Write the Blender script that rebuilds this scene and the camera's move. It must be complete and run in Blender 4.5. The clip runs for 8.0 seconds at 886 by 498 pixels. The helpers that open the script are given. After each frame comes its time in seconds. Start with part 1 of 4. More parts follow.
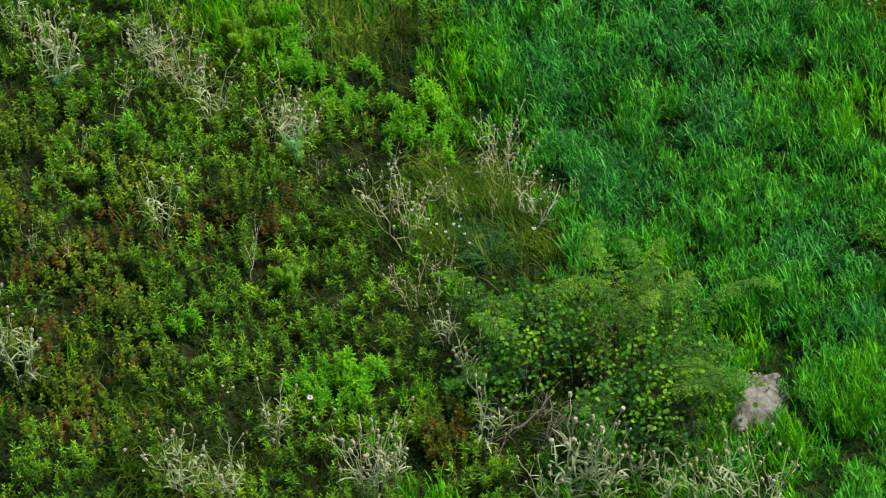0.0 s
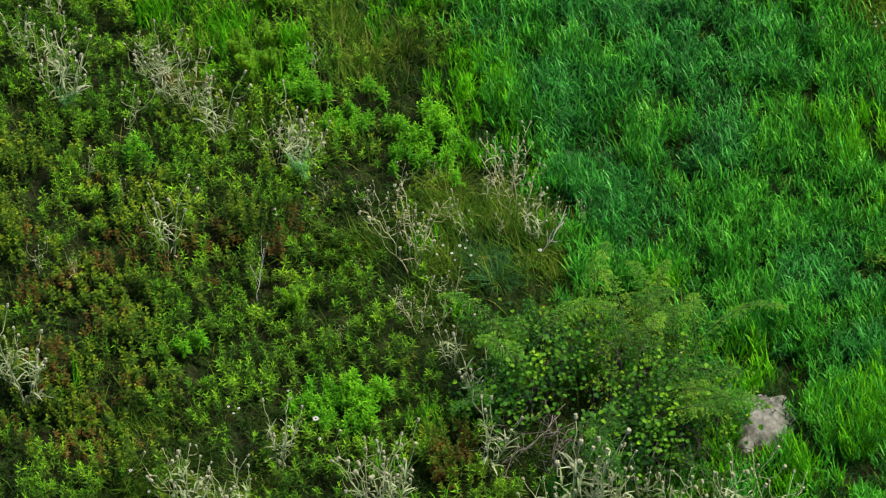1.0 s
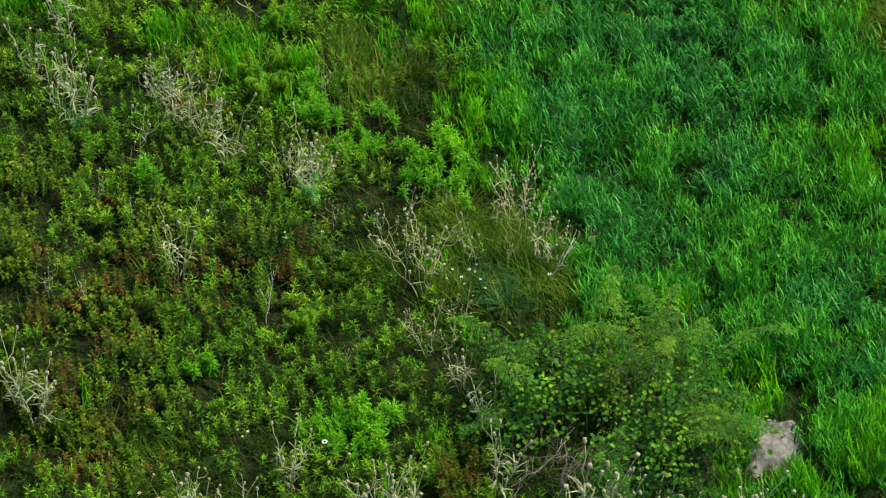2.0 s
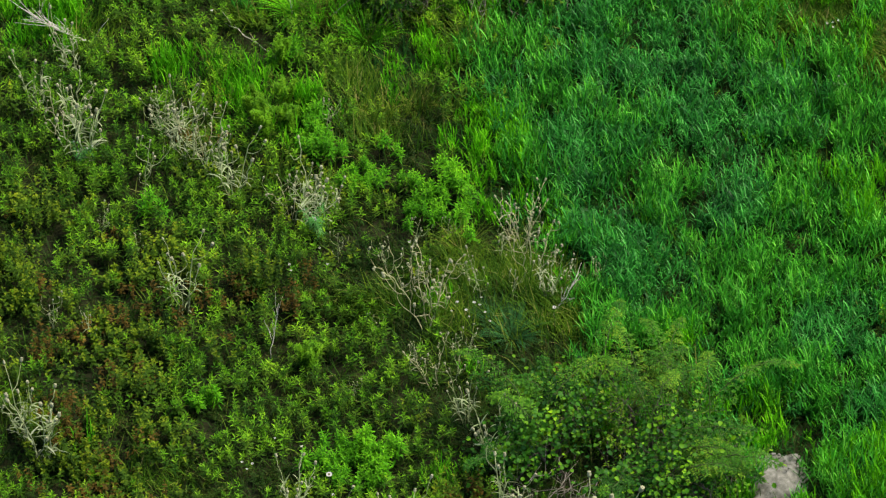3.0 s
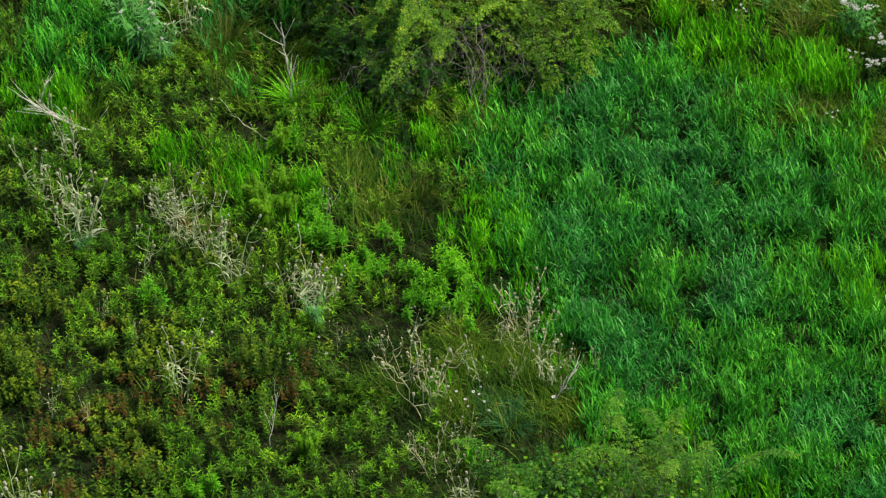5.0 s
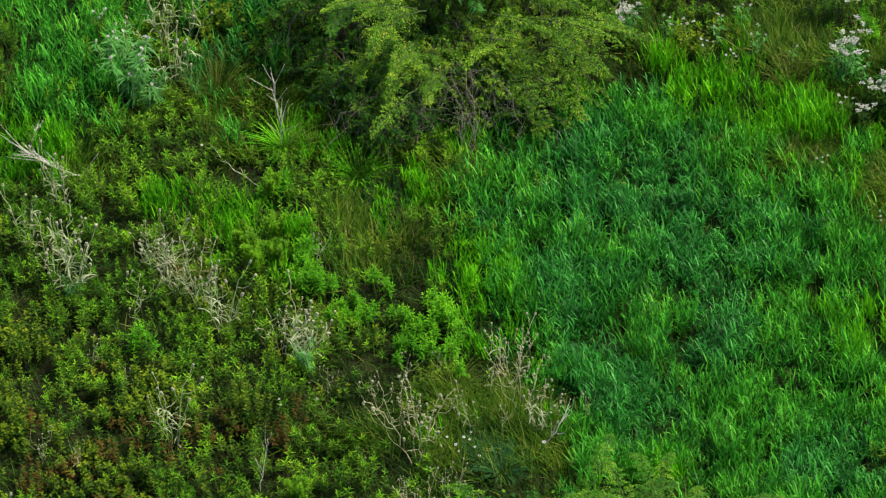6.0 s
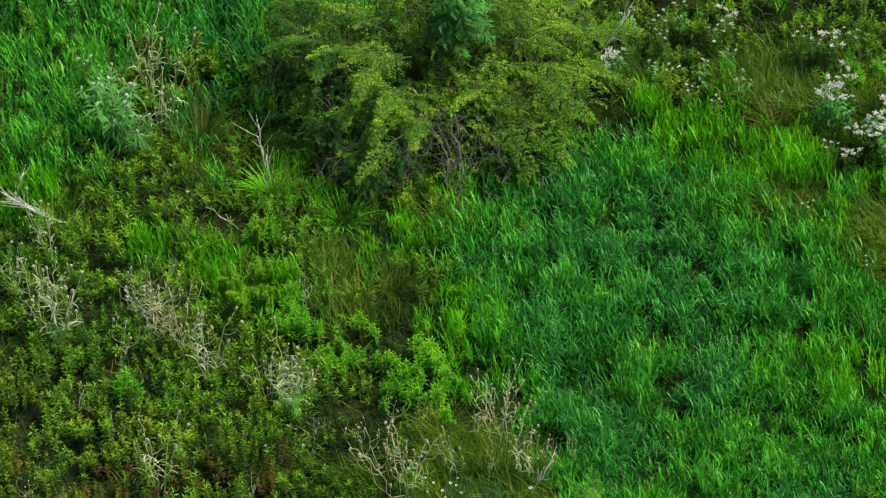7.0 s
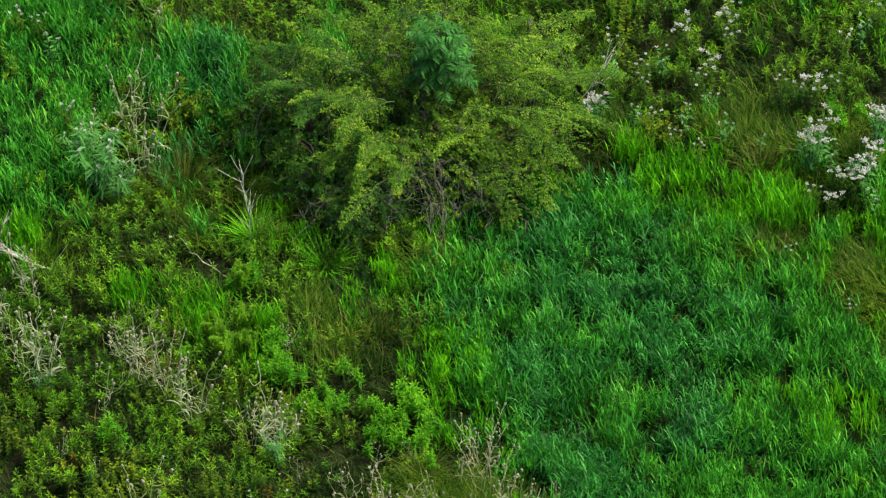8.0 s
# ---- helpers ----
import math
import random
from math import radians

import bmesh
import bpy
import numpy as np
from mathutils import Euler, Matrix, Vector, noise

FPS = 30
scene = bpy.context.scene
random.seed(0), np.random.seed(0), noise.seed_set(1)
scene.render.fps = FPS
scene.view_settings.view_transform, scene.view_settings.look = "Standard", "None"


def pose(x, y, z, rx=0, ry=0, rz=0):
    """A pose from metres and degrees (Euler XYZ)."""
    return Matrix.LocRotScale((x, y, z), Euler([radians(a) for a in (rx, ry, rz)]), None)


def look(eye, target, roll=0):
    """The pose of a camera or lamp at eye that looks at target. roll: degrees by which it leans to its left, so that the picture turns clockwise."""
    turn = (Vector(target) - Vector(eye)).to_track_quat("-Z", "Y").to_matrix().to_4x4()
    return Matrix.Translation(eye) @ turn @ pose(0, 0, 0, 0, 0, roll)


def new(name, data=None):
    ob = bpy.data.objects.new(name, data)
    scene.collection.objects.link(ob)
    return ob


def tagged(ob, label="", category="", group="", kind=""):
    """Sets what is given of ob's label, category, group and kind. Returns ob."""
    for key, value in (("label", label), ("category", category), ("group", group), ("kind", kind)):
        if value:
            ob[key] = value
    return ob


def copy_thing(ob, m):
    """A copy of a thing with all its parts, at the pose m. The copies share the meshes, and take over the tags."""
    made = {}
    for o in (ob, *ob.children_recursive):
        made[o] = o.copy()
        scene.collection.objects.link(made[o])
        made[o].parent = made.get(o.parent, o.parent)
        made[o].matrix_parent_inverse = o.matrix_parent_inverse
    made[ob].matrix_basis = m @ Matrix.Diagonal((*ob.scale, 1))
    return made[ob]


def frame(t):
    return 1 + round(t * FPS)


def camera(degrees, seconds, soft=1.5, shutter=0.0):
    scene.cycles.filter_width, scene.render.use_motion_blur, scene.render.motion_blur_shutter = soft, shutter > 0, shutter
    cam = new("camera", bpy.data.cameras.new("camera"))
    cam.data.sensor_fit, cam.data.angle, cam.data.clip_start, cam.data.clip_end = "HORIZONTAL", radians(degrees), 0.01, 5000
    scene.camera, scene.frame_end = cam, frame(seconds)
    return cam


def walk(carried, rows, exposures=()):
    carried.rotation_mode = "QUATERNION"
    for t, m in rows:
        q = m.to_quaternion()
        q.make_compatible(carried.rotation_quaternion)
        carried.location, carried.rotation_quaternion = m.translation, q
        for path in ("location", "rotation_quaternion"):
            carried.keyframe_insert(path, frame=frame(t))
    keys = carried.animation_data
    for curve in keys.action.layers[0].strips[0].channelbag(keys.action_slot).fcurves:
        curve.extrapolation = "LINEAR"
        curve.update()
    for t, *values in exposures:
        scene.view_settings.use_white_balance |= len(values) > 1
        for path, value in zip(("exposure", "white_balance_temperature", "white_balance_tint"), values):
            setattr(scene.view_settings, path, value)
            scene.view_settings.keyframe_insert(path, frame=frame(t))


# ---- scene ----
# ---- camera ----
# A hovering camera with a long lens, which only turns upward and a little sideways.
cam = camera(10.0, 8.0, soft=1.3)
EYE = (0.0, -56.57, 56.57)
ROWS = [
    (0.0, 43.874, 0.183, -0.547),
    (0.5, 43.997, 0.156, -0.477),
    (1.0, 44.118, 0.139, -0.402),
    (1.5, 44.244, 0.108, -0.277),
    (3.0, 44.757, 0.028, -0.055),
    (3.5, 45.000, 0.000, -0.000),
    (4.0, 45.257, -0.019, 0.015),
    (4.5, 45.513, -0.046, 0.047),
    (6.0, 46.281, -0.088, -0.103),
    (6.5, 46.540, -0.088, -0.206),
    (7.0, 46.801, -0.081, -0.328),
    (7.5, 47.070, -0.081, -0.471),
    (8.0, 47.304, -0.082, -0.588),
]
walk(cam, [(t, pose(*EYE, rx, ry, rz)) for t, rx, ry, rz in ROWS], exposures=[(0.0, 0.92, 6900, 9.0), (8.0, 0.92, 6900, 9.0)])

# ---- light: the soft sky of late day, with a low veiled sun ----
world = bpy.data.worlds.new("sky")
scene.world = world
world.use_nodes = True
wn, wl = world.node_tree.nodes, world.node_tree.links
sky = wn.new("ShaderNodeTexSky")
sky.sky_type, sky.sun_disc = "NISHITA", False
sky.sun_elevation, sky.sun_rotation = radians(58), radians(76)
wl.new(sky.outputs[0], wn["Background"].inputs[0])
wn["Background"].inputs[1].default_value = 0.105

sun = new("sun", bpy.data.lights.new("sun", "SUN"))
sun.data.energy, sun.data.angle, sun.data.color = 3.75, radians(35), (1.0, 0.95, 0.86)
sun.matrix_world = look((24, 6, 40), (0, 0, 0))

rng = np.random.default_rng(7)


# ---- materials ----
def node_mat(name, rough=0.6):
    m = bpy.data.materials.new(name)
    m.use_nodes = True
    nt = m.node_tree
    b = nt.nodes["Principled BSDF"]
    b.inputs["Roughness"].default_value = rough
    b.inputs["Specular IOR Level"].default_value = 0.12
    return m, nt, b


def ramp(nt, source, stops):
    r = nt.nodes.new("ShaderNodeValToRGB")
    while len(r.color_ramp.elements) < len(stops):
        r.color_ramp.elements.new(0.5)
    for e, (p, c) in zip(r.color_ramp.elements, stops):
        e.position, e.color = p, (*c, 1)
    nt.links.new(source, r.inputs[0])
    return r.outputs[0]


def leaf_mat(name, stops, patch=(0.6, 1.35), rough=0.6, through_light=0.25, hue=0.03, spec=0.1, patch_scale=1.1, clump=7.0, single=0.45):
    """Leaf tissue: each shoot and each leaf on it has its own tone, in patches of stronger and weaker growth, veins and blotches."""
    m, nt, b = node_mat(name, rough)
    N, L = nt.nodes, nt.links
    geo, tex = N.new("ShaderNodeNewGeometry"), N.new("ShaderNodeTexCoord")
    cell = N.new("ShaderNodeTexVoronoi")
    cell.inputs["Scale"].default_value = clump
    L.new(geo.outputs["Position"], cell.inputs["Vector"])
    part_tone = N.new("ShaderNodeSeparateColor")
    L.new(cell.outputs["Color"], part_tone.inputs["Color"])
    tone = N.new("ShaderNodeMix")
    tone.inputs["Factor"].default_value = single
    L.new(part_tone.outputs[0], tone.inputs["A"])
    L.new(geo.outputs["Random Per Island"], tone.inputs["B"])
    col = ramp(nt, tone.outputs["Result"], stops)
    big = N.new("ShaderNodeTexNoise")
    big.inputs["Scale"].default_value, big.inputs["Detail"].default_value = patch_scale, 3
    L.new(geo.outputs["Position"], big.inputs["Vector"])
    hsv = N.new("ShaderNodeHueSaturation")
    rng_v = N.new("ShaderNodeMapRange")
    rng_v.inputs["From Min"].default_value, rng_v.inputs["From Max"].default_value = 0.3, 0.7
    rng_v.inputs["To Min"].default_value, rng_v.inputs["To Max"].default_value = patch
    L.new(big.outputs["Fac"], rng_v.inputs["Value"])
    rng_h = N.new("ShaderNodeMapRange")
    rng_h.inputs["To Min"].default_value, rng_h.inputs["To Max"].default_value = 0.5 + hue, 0.5 - hue
    L.new(big.outputs["Fac"], rng_h.inputs["Value"])
    L.new(rng_h.outputs[0], hsv.inputs["Hue"])
    L.new(rng_v.outputs[0], hsv.inputs["Value"])
    L.new(col, hsv.inputs["Color"])
    fine = N.new("ShaderNodeTexNoise")
    fine.inputs["Scale"].default_value, fine.inputs["Detail"].default_value = 60, 2
    L.new(geo.outputs["Position"], fine.inputs["Vector"])
    mix = N.new("ShaderNodeMix")
    mix.data_type, mix.blend_type = "RGBA", "MULTIPLY"
    mix.inputs["Factor"].default_value = 0.35
    L.new(hsv.outputs[0], mix.inputs["A"])
    L.new(fine.outputs["Fac"], mix.inputs["B"])
    bump = N.new("ShaderNodeBump")
    bump.inputs["Strength"].default_value, bump.inputs["Distance"].default_value = 0.3, 0.004
    L.new(fine.outputs["Fac"], bump.inputs["Height"])
    L.new(bump.outputs[0], b.inputs["Normal"])
    L.new(mix.outputs["Result"], b.inputs["Base Color"])
    b.inputs["Specular IOR Level"].default_value = spec
    tr = N.new("ShaderNodeBsdfTranslucent")
    L.new(mix.outputs["Result"], tr.inputs["Color"])
    sh = N.new("ShaderNodeMixShader")
    sh.inputs[0].default_value = through_light
    L.new(b.outputs[0], sh.inputs[1])
    L.new(tr.outputs[0], sh.inputs[2])
    L.new(sh.outputs[0], N["Material Output"].inputs["Surface"])
    return m


def rough_mat(name, stops, scale=8.0, rough=0.9, bump_d=0.02, island=0.0):
    """Earth, bark and dry stalks: two scales of mottling and relief."""
    m, nt, b = node_mat(name, rough)
    N, L = nt.nodes, nt.links
    geo = N.new("ShaderNodeNewGeometry")
    n1, n2 = N.new("ShaderNodeTexNoise"), N.new("ShaderNodeTexNoise")
    n1.inputs["Scale"].default_value, n1.inputs["Detail"].default_value = scale, 6
    n2.inputs["Scale"].default_value, n2.inputs["Detail"].default_value = scale * 9, 4
    for n in (n1, n2):
        L.new(geo.outputs["Position"], n.inputs["Vector"])
    add = N.new("ShaderNodeMix")
    add.inputs["Factor"].default_value = 0.35
    L.new(n1.outputs["Fac"], add.inputs["A"])
    L.new(n2.outputs["Fac"], add.inputs["B"])
    value = add.outputs["Result"]
    if island:
        per = N.new("ShaderNodeMix")
        per.inputs["Factor"].default_value = island
        L.new(value, per.inputs["A"])
        L.new(geo.outputs["Random Per Island"], per.inputs["B"])
        value = per.outputs["Result"]
    L.new(ramp(nt, value, stops), b.inputs["Base Color"])
    bump = N.new("ShaderNodeBump")
    bump.inputs["Strength"].default_value, bump.inputs["Distance"].default_value = 0.6, bump_d
    L.new(add.outputs["Result"], bump.inputs["Height"])
    L.new(bump.outputs[0], b.inputs["Normal"])
    return m


# Soil brown taken near black: the shade of the gaps is in its colour.
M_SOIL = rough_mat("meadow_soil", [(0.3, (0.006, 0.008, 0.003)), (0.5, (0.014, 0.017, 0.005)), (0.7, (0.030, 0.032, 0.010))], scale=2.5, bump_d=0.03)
M_REED = leaf_mat("reed_grass_leaf", [(0.05, (0.010, 0.075, 0.007)), (0.5, (0.046, 0.35, 0.020)), (0.75, (0.10, 0.54, 0.032)), (0.98, (0.25, 0.72, 0.09))], patch=(0.5, 1.4), hue=0.025, patch_scale=1.7, clump=4.5, single=0.8, rough=0.45, spec=0.2)
M_DEEP = leaf_mat("deep_grass_leaf", [(0.05, (0.006, 0.06, 0.011)), (0.5, (0.028, 0.26, 0.028)), (0.8, (0.065, 0.43, 0.05)), (0.98, (0.17, 0.52, 0.13))], patch=(0.5, 1.35), hue=0.015, patch_scale=1.7, clump=4.5, single=0.8, rough=0.45, spec=0.2)
M_BRIGHT = leaf_mat("bright_grass_leaf", [(0.0, (0.028, 0.17, 0.004)), (0.5, (0.095, 0.46, 0.008)), (1.0, (0.23, 0.70, 0.016))], patch=(0.6, 1.35), hue=0.015, patch_scale=1.6, clump=4.5, single=0.8)
M_FINE = leaf_mat("fine_grass_leaf", [(0.0, (0.018, 0.07, 0.003)), (0.5, (0.055, 0.15, 0.006)), (0.85, (0.12, 0.21, 0.012)), (1.0, (0.30, 0.27, 0.09))], single=0.9)
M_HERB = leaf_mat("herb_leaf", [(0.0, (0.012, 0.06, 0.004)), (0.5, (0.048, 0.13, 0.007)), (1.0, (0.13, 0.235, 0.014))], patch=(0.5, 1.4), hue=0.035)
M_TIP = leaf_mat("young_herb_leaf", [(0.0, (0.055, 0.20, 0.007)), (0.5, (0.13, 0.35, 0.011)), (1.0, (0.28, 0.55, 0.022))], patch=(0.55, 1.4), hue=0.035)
M_VIVID = leaf_mat("vivid_leaf", [(0.0, (0.025, 0.15, 0.004)), (0.5, (0.06, 0.27, 0.006)), (1.0, (0.13, 0.40, 0.010))], patch=(0.75, 1.25), hue=0.01)
M_VITIP = leaf_mat("young_vivid_leaf", [(0.1, (0.05, 0.25, 0.005)), (0.5, (0.10, 0.38, 0.008)), (0.95, (0.20, 0.55, 0.015))], patch=(0.75, 1.25), hue=0.01)
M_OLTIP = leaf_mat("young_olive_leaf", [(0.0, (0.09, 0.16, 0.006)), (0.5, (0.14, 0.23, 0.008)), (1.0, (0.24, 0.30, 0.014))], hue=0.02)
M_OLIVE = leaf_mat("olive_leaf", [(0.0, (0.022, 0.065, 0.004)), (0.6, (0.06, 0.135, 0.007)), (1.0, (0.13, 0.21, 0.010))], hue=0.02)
M_RUST = leaf_mat("rusty_leaf", [(0.0, (0.05, 0.04, 0.008)), (0.5, (0.115, 0.08, 0.012)), (1.0, (0.20, 0.13, 0.018))], hue=0.01)
# Sward green and litter brown, darkened to carry the shade low between plants.
M_LITTER = leaf_mat("shade_dark_sward_leaf", [(0.0, (0.010, 0.030, 0.003)), (0.6, (0.024, 0.07, 0.005)), (1.0, (0.08, 0.08, 0.02))])
# Darker copy of the grass colour: the shade between tussocks is put into it.
M_UNDER = leaf_mat("gap_shade_grass_leaf", [(0.1, (0.006, 0.04, 0.005)), (0.6, (0.016, 0.10, 0.010)), (0.95, (0.04, 0.18, 0.02))], hue=0.01, single=0.8)
M_BUSHA = leaf_mat("feathery_leaflet", [(0.1, (0.010, 0.06, 0.007)), (0.6, (0.034, 0.15, 0.011)), (0.95, (0.11, 0.28, 0.016))], clump=3.0)
M_BUSHB = leaf_mat("yellowing_leaflet", [(0.0, (0.035, 0.13, 0.008)), (0.5, (0.11, 0.27, 0.014)), (0.85, (0.24, 0.41, 0.024)), (1.0, (0.44, 0.44, 0.05))], patch=(0.6, 1.4))
M_VINE = leaf_mat("vine_leaf", [(0.15, (0.010, 0.06, 0.008)), (0.55, (0.045, 0.18, 0.008)), (0.95, (0.20, 0.42, 0.010))], rough=0.5, clump=3.5)
M_STEM = rough_mat("green_stem", [(0.3, (0.03, 0.07, 0.012)), (0.7, (0.07, 0.10, 0.03))], scale=20, rough=0.6, bump_d=0.002)
M_BARK = rough_mat("grey_brown_bark", [(0.3, (0.035, 0.028, 0.02)), (0.5, (0.08, 0.068, 0.052)), (0.7, (0.16, 0.14, 0.115))], scale=14, bump_d=0.004)


# ---- small makers ----
def mesh_of(name, V, faces, material):
    """One mesh from arrays of corners; faces: arrays of three- and four-cornered faces."""
    me = bpy.data.meshes.new(name)
    faces = [f for f in faces if len(f)]
    loops = np.concatenate([f.ravel() for f in faces]).astype(np.int32)
    sizes = np.concatenate([np.full(len(f), f.shape[1]) for f in faces]).astype(np.int32)
    me.vertices.add(len(V))
    me.vertices.foreach_set("co", np.asarray(V, np.float32).ravel())
    me.loops.add(len(loops))
    me.loops.foreach_set("vertex_index", loops)
    me.polygons.add(len(sizes))
    me.polygons.foreach_set("loop_start", np.concatenate([[0], np.cumsum(sizes)[:-1]]).astype(np.int32))
    me.polygons.foreach_set("use_smooth", np.ones(len(sizes), bool))
    me.update(calc_edges=True)
    me.materials.append(material)
    return me


def stuff(name, pieces, material, label, category, young=(), young_material=None):
    """Uncountable growth in one mesh; young: pieces that carry a second material."""
    V, faces = merged([*pieces, *young])
    me = mesh_of(name, V, faces, material)
    if young:
        late = sum(len(f) for _, fs in young for f in fs)
        tone = np.zeros(len(me.polygons), np.int32)
        tone[len(tone) - late:] = 1
        me.materials.append(young_material)
        me.polygons.foreach_set("material_index", tone)
    return tagged(new(name, me), label, category, kind="stuff")


def merged(pieces):
    Vs, faces, at = [], [], 0
    for V, fs in pieces:
        Vs.append(V)
        faces += [f + at for f in fs]
        at += len(V)
    return np.concatenate(Vs), faces


def piece(name, pieces, material, parent, label=""):
    V, faces = merged(pieces)
    ob = new(name, mesh_of(name, V, faces, material))
    ob.parent = parent
    return tagged(ob, label)


def unit(v):
    return v / np.maximum(np.linalg.norm(v, axis=-1, keepdims=True), 1e-9)


def blades(base, length, width, heading, lean, curl, steps=3):
    """Arching ribbons: lean from the upright at the root, curl added towards the tip."""
    n = len(base)
    d = np.stack([np.cos(heading), np.sin(heading), np.zeros(n)], 1)
    side = np.stack([-np.sin(heading), np.cos(heading), np.zeros(n)], 1)
    p, rows = base.copy(), []
    for k in range(steps + 1):
        taper = (0.75, 1.0, 0.72, 0.5, 0.3)[k] if k < steps else 0.0
        if k == steps:
            rows.append(p[:, None])
        else:
            o = side * (width * taper * 0.5)[:, None]
            rows.append(np.stack([p - o, p + o], 1))
        a = lean + curl * (k + 0.5) / steps
        p = p + (d * np.sin(a)[:, None] + np.array([0, 0, 1.0]) * np.cos(a)[:, None]) * (length / steps)[:, None]
    V = np.concatenate(rows, 1)
    m = 2 * steps + 1
    at = (np.arange(n) * m)[:, None]
    quads = np.concatenate([at + np.array([2 * k, 2 * k + 1, 2 * k + 3, 2 * k + 2]) for k in range(steps - 1)])
    tris = at + np.array([2 * steps - 2, 2 * steps - 1, 2 * steps])
    return V.reshape(-1, 3), [quads, tris]


def leaves(base, way, length, width, droop=0.25, fold=0.25, roundness=0.0):
    """Folded leaves on a midrib: narrow ones with one widest place, round ones with two."""
    n = len(base)
    way = unit(way)
    up = np.array([0, 0, 1.0]) + rng.normal(0, 0.25, (n, 3))
    side = unit(np.cross(way, up))
    nor = np.cross(side, way)
    L, W = length[:, None], width[:, None]

    def on(s, t, h):
        return base + way * L * s + side * W * t + nor * (W * h) - np.array([0, 0, 1.0]) * L * droop * s * s

    if roundness:
        V = np.stack([on(0, 0, 0), on(0.28, 0.5, fold), on(0.72, 0.42, fold), on(1, 0, 0), on(0.72, -0.42, fold), on(0.28, -0.5, fold), on(0.5, 0, 0)], 1)
        at = (np.arange(n) * 7)[:, None]
        F = np.concatenate([at + np.array(c) for c in ((6, 0, 1), (6, 1, 2), (6, 2, 3), (6, 3, 4), (6, 4, 5), (6, 5, 0))])
    else:
        V = np.stack([on(0, 0, 0), on(0.42, 0.5, fold), on(1, 0, 0), on(0.42, -0.5, fold), on(0.45, 0, 0)], 1)
        at = (np.arange(n) * 5)[:, None]
        F = np.concatenate([at + np.array(c) for c in ((4, 0, 1), (4, 1, 2), (4, 2, 3), (4, 3, 0))])
    return V.reshape(-1, 3), [F]


def tube(points, r0, r1, sides=5):
    P = np.asarray(points, float)
    k = len(P)
    T = unit(np.gradient(P, axis=0))
    a = unit(np.cross(T, np.array([0.31, 0.17, 0.93])))
    b = np.cross(T, a)
    r = np.linspace(r0, r1, k)[:, None, None]
    th = np.arange(sides) * 2 * np.pi / sides
    V = P[:, None] + r * (a[:, None] * np.cos(th)[None, :, None] + b[:, None] * np.sin(th)[None, :, None])
    i, j = np.meshgrid(np.arange(k - 1), np.arange(sides), indexing="ij")
    i, j = i.ravel(), j.ravel()
    F = np.stack([i * sides + j, i * sides + (j + 1) % sides, (i + 1) * sides + (j + 1) % sides, (i + 1) * sides + j], 1)
    cap = np.array([[(k - 1) * sides + q for q in (0, s, s + 1)] for s in range(1, sides - 1)])
    return V.reshape(-1, 3), [F, cap]


def arc(p0, p1, p2, n=7):
    t = np.linspace(0, 1, n)[:, None]
    return (1 - t) ** 2 * np.asarray(p0, float) + 2 * t * (1 - t) * np.asarray(p1, float) + t * t * np.asarray(p2, float)


# ---- the lie of the ground ----
LATTICE = np.random.default_rng(3).random((256, 256))


def field(x, y, size, shift=0.0):
    """Smooth random values from 0 to 1 over the plan, with patches of that size in metres."""
    u, v = np.asarray(x) / size + 91.3 + shift, np.asarray(y) / size + 57.7 + 1.7 * shift
    i, j = np.floor(u).astype(int), np.floor(v).astype(int)
    a, b = u - i, v - j
    a, b = a * a * (3 - 2 * a), b * b * (3 - 2 * b)
    g = lambda p, q: LATTICE[p % 256, q % 256]
    return (g(i, j) * (1 - a) + g(i + 1, j) * a) * (1 - b) + (g(i, j + 1) * (1 - a) + g(i + 1, j + 1) * a) * b


def ground_z(x, y):
    return 0.16 * (field(x, y, 2.2) - 0.5) + 0.05 * (field(x, y, 0.6, 9) - 0.5)


def build_ground():
    near = np.arange(-16, 16.01, 0.25)
    far = np.array([18, 21, 26, 34, 48, 75, 130, 260, 600, 1500.0])
    ax = np.concatenate([-far[::-1], near, far])
    X, Y = np.meshgrid(ax, ax + 1.0, indexing="ij")
    Z = ground_z(X, Y)
    n = len(ax)
    i, j = np.meshgrid(np.arange(n - 1), np.arange(n - 1), indexing="ij")
    i, j = i.ravel(), j.ravel()
    F = np.stack([i * n + j, (i + 1) * n + j, (i + 1) * n + j + 1, i * n + j + 1], 1)
    V = np.stack([X, Y, Z], -1).reshape(-1, 3)
    tagged(new("ground", mesh_of("ground", V, [F], M_SOIL)), "meadow soil under the plants, coloured near black for the shade in the gaps", "ground", kind="structure")


build_ground()

# ---- where things grow: patches (x, y, half width, half depth) ----
REED = [
    (3.65, 0.96, 2.07, 2.43),
    (5.38, -0.33, 1.78, 2.40),
    (4.27, -1.31, 1.59, 1.38),
    (6.09, -3.15, 1.22, 2.34),
    (6.15, -6.29, 1.01, 2.15),
    (4.84, -7.28, 0.58, 0.83),
    (3.17, 4.52, 1.76, 1.45),
    (4.00, 2.10, 2.73, 1.93),
    (2.02, 2.64, 1.37, 1.94),
    (6.23, 1.43, 1.36, 1.41),
    (-3.49, 7.96, 0.67, 1.90),
    (-0.83, 9.70, 0.58, 0.82),
    (2.9, -2.2, 0.6, 0.6),
    (4.7, -3.1, 0.6, 0.6),
    (-6.08, 6.9, 0.94, 1.6),
    (-6.13, 9.36, 1.45, 1.64),
]
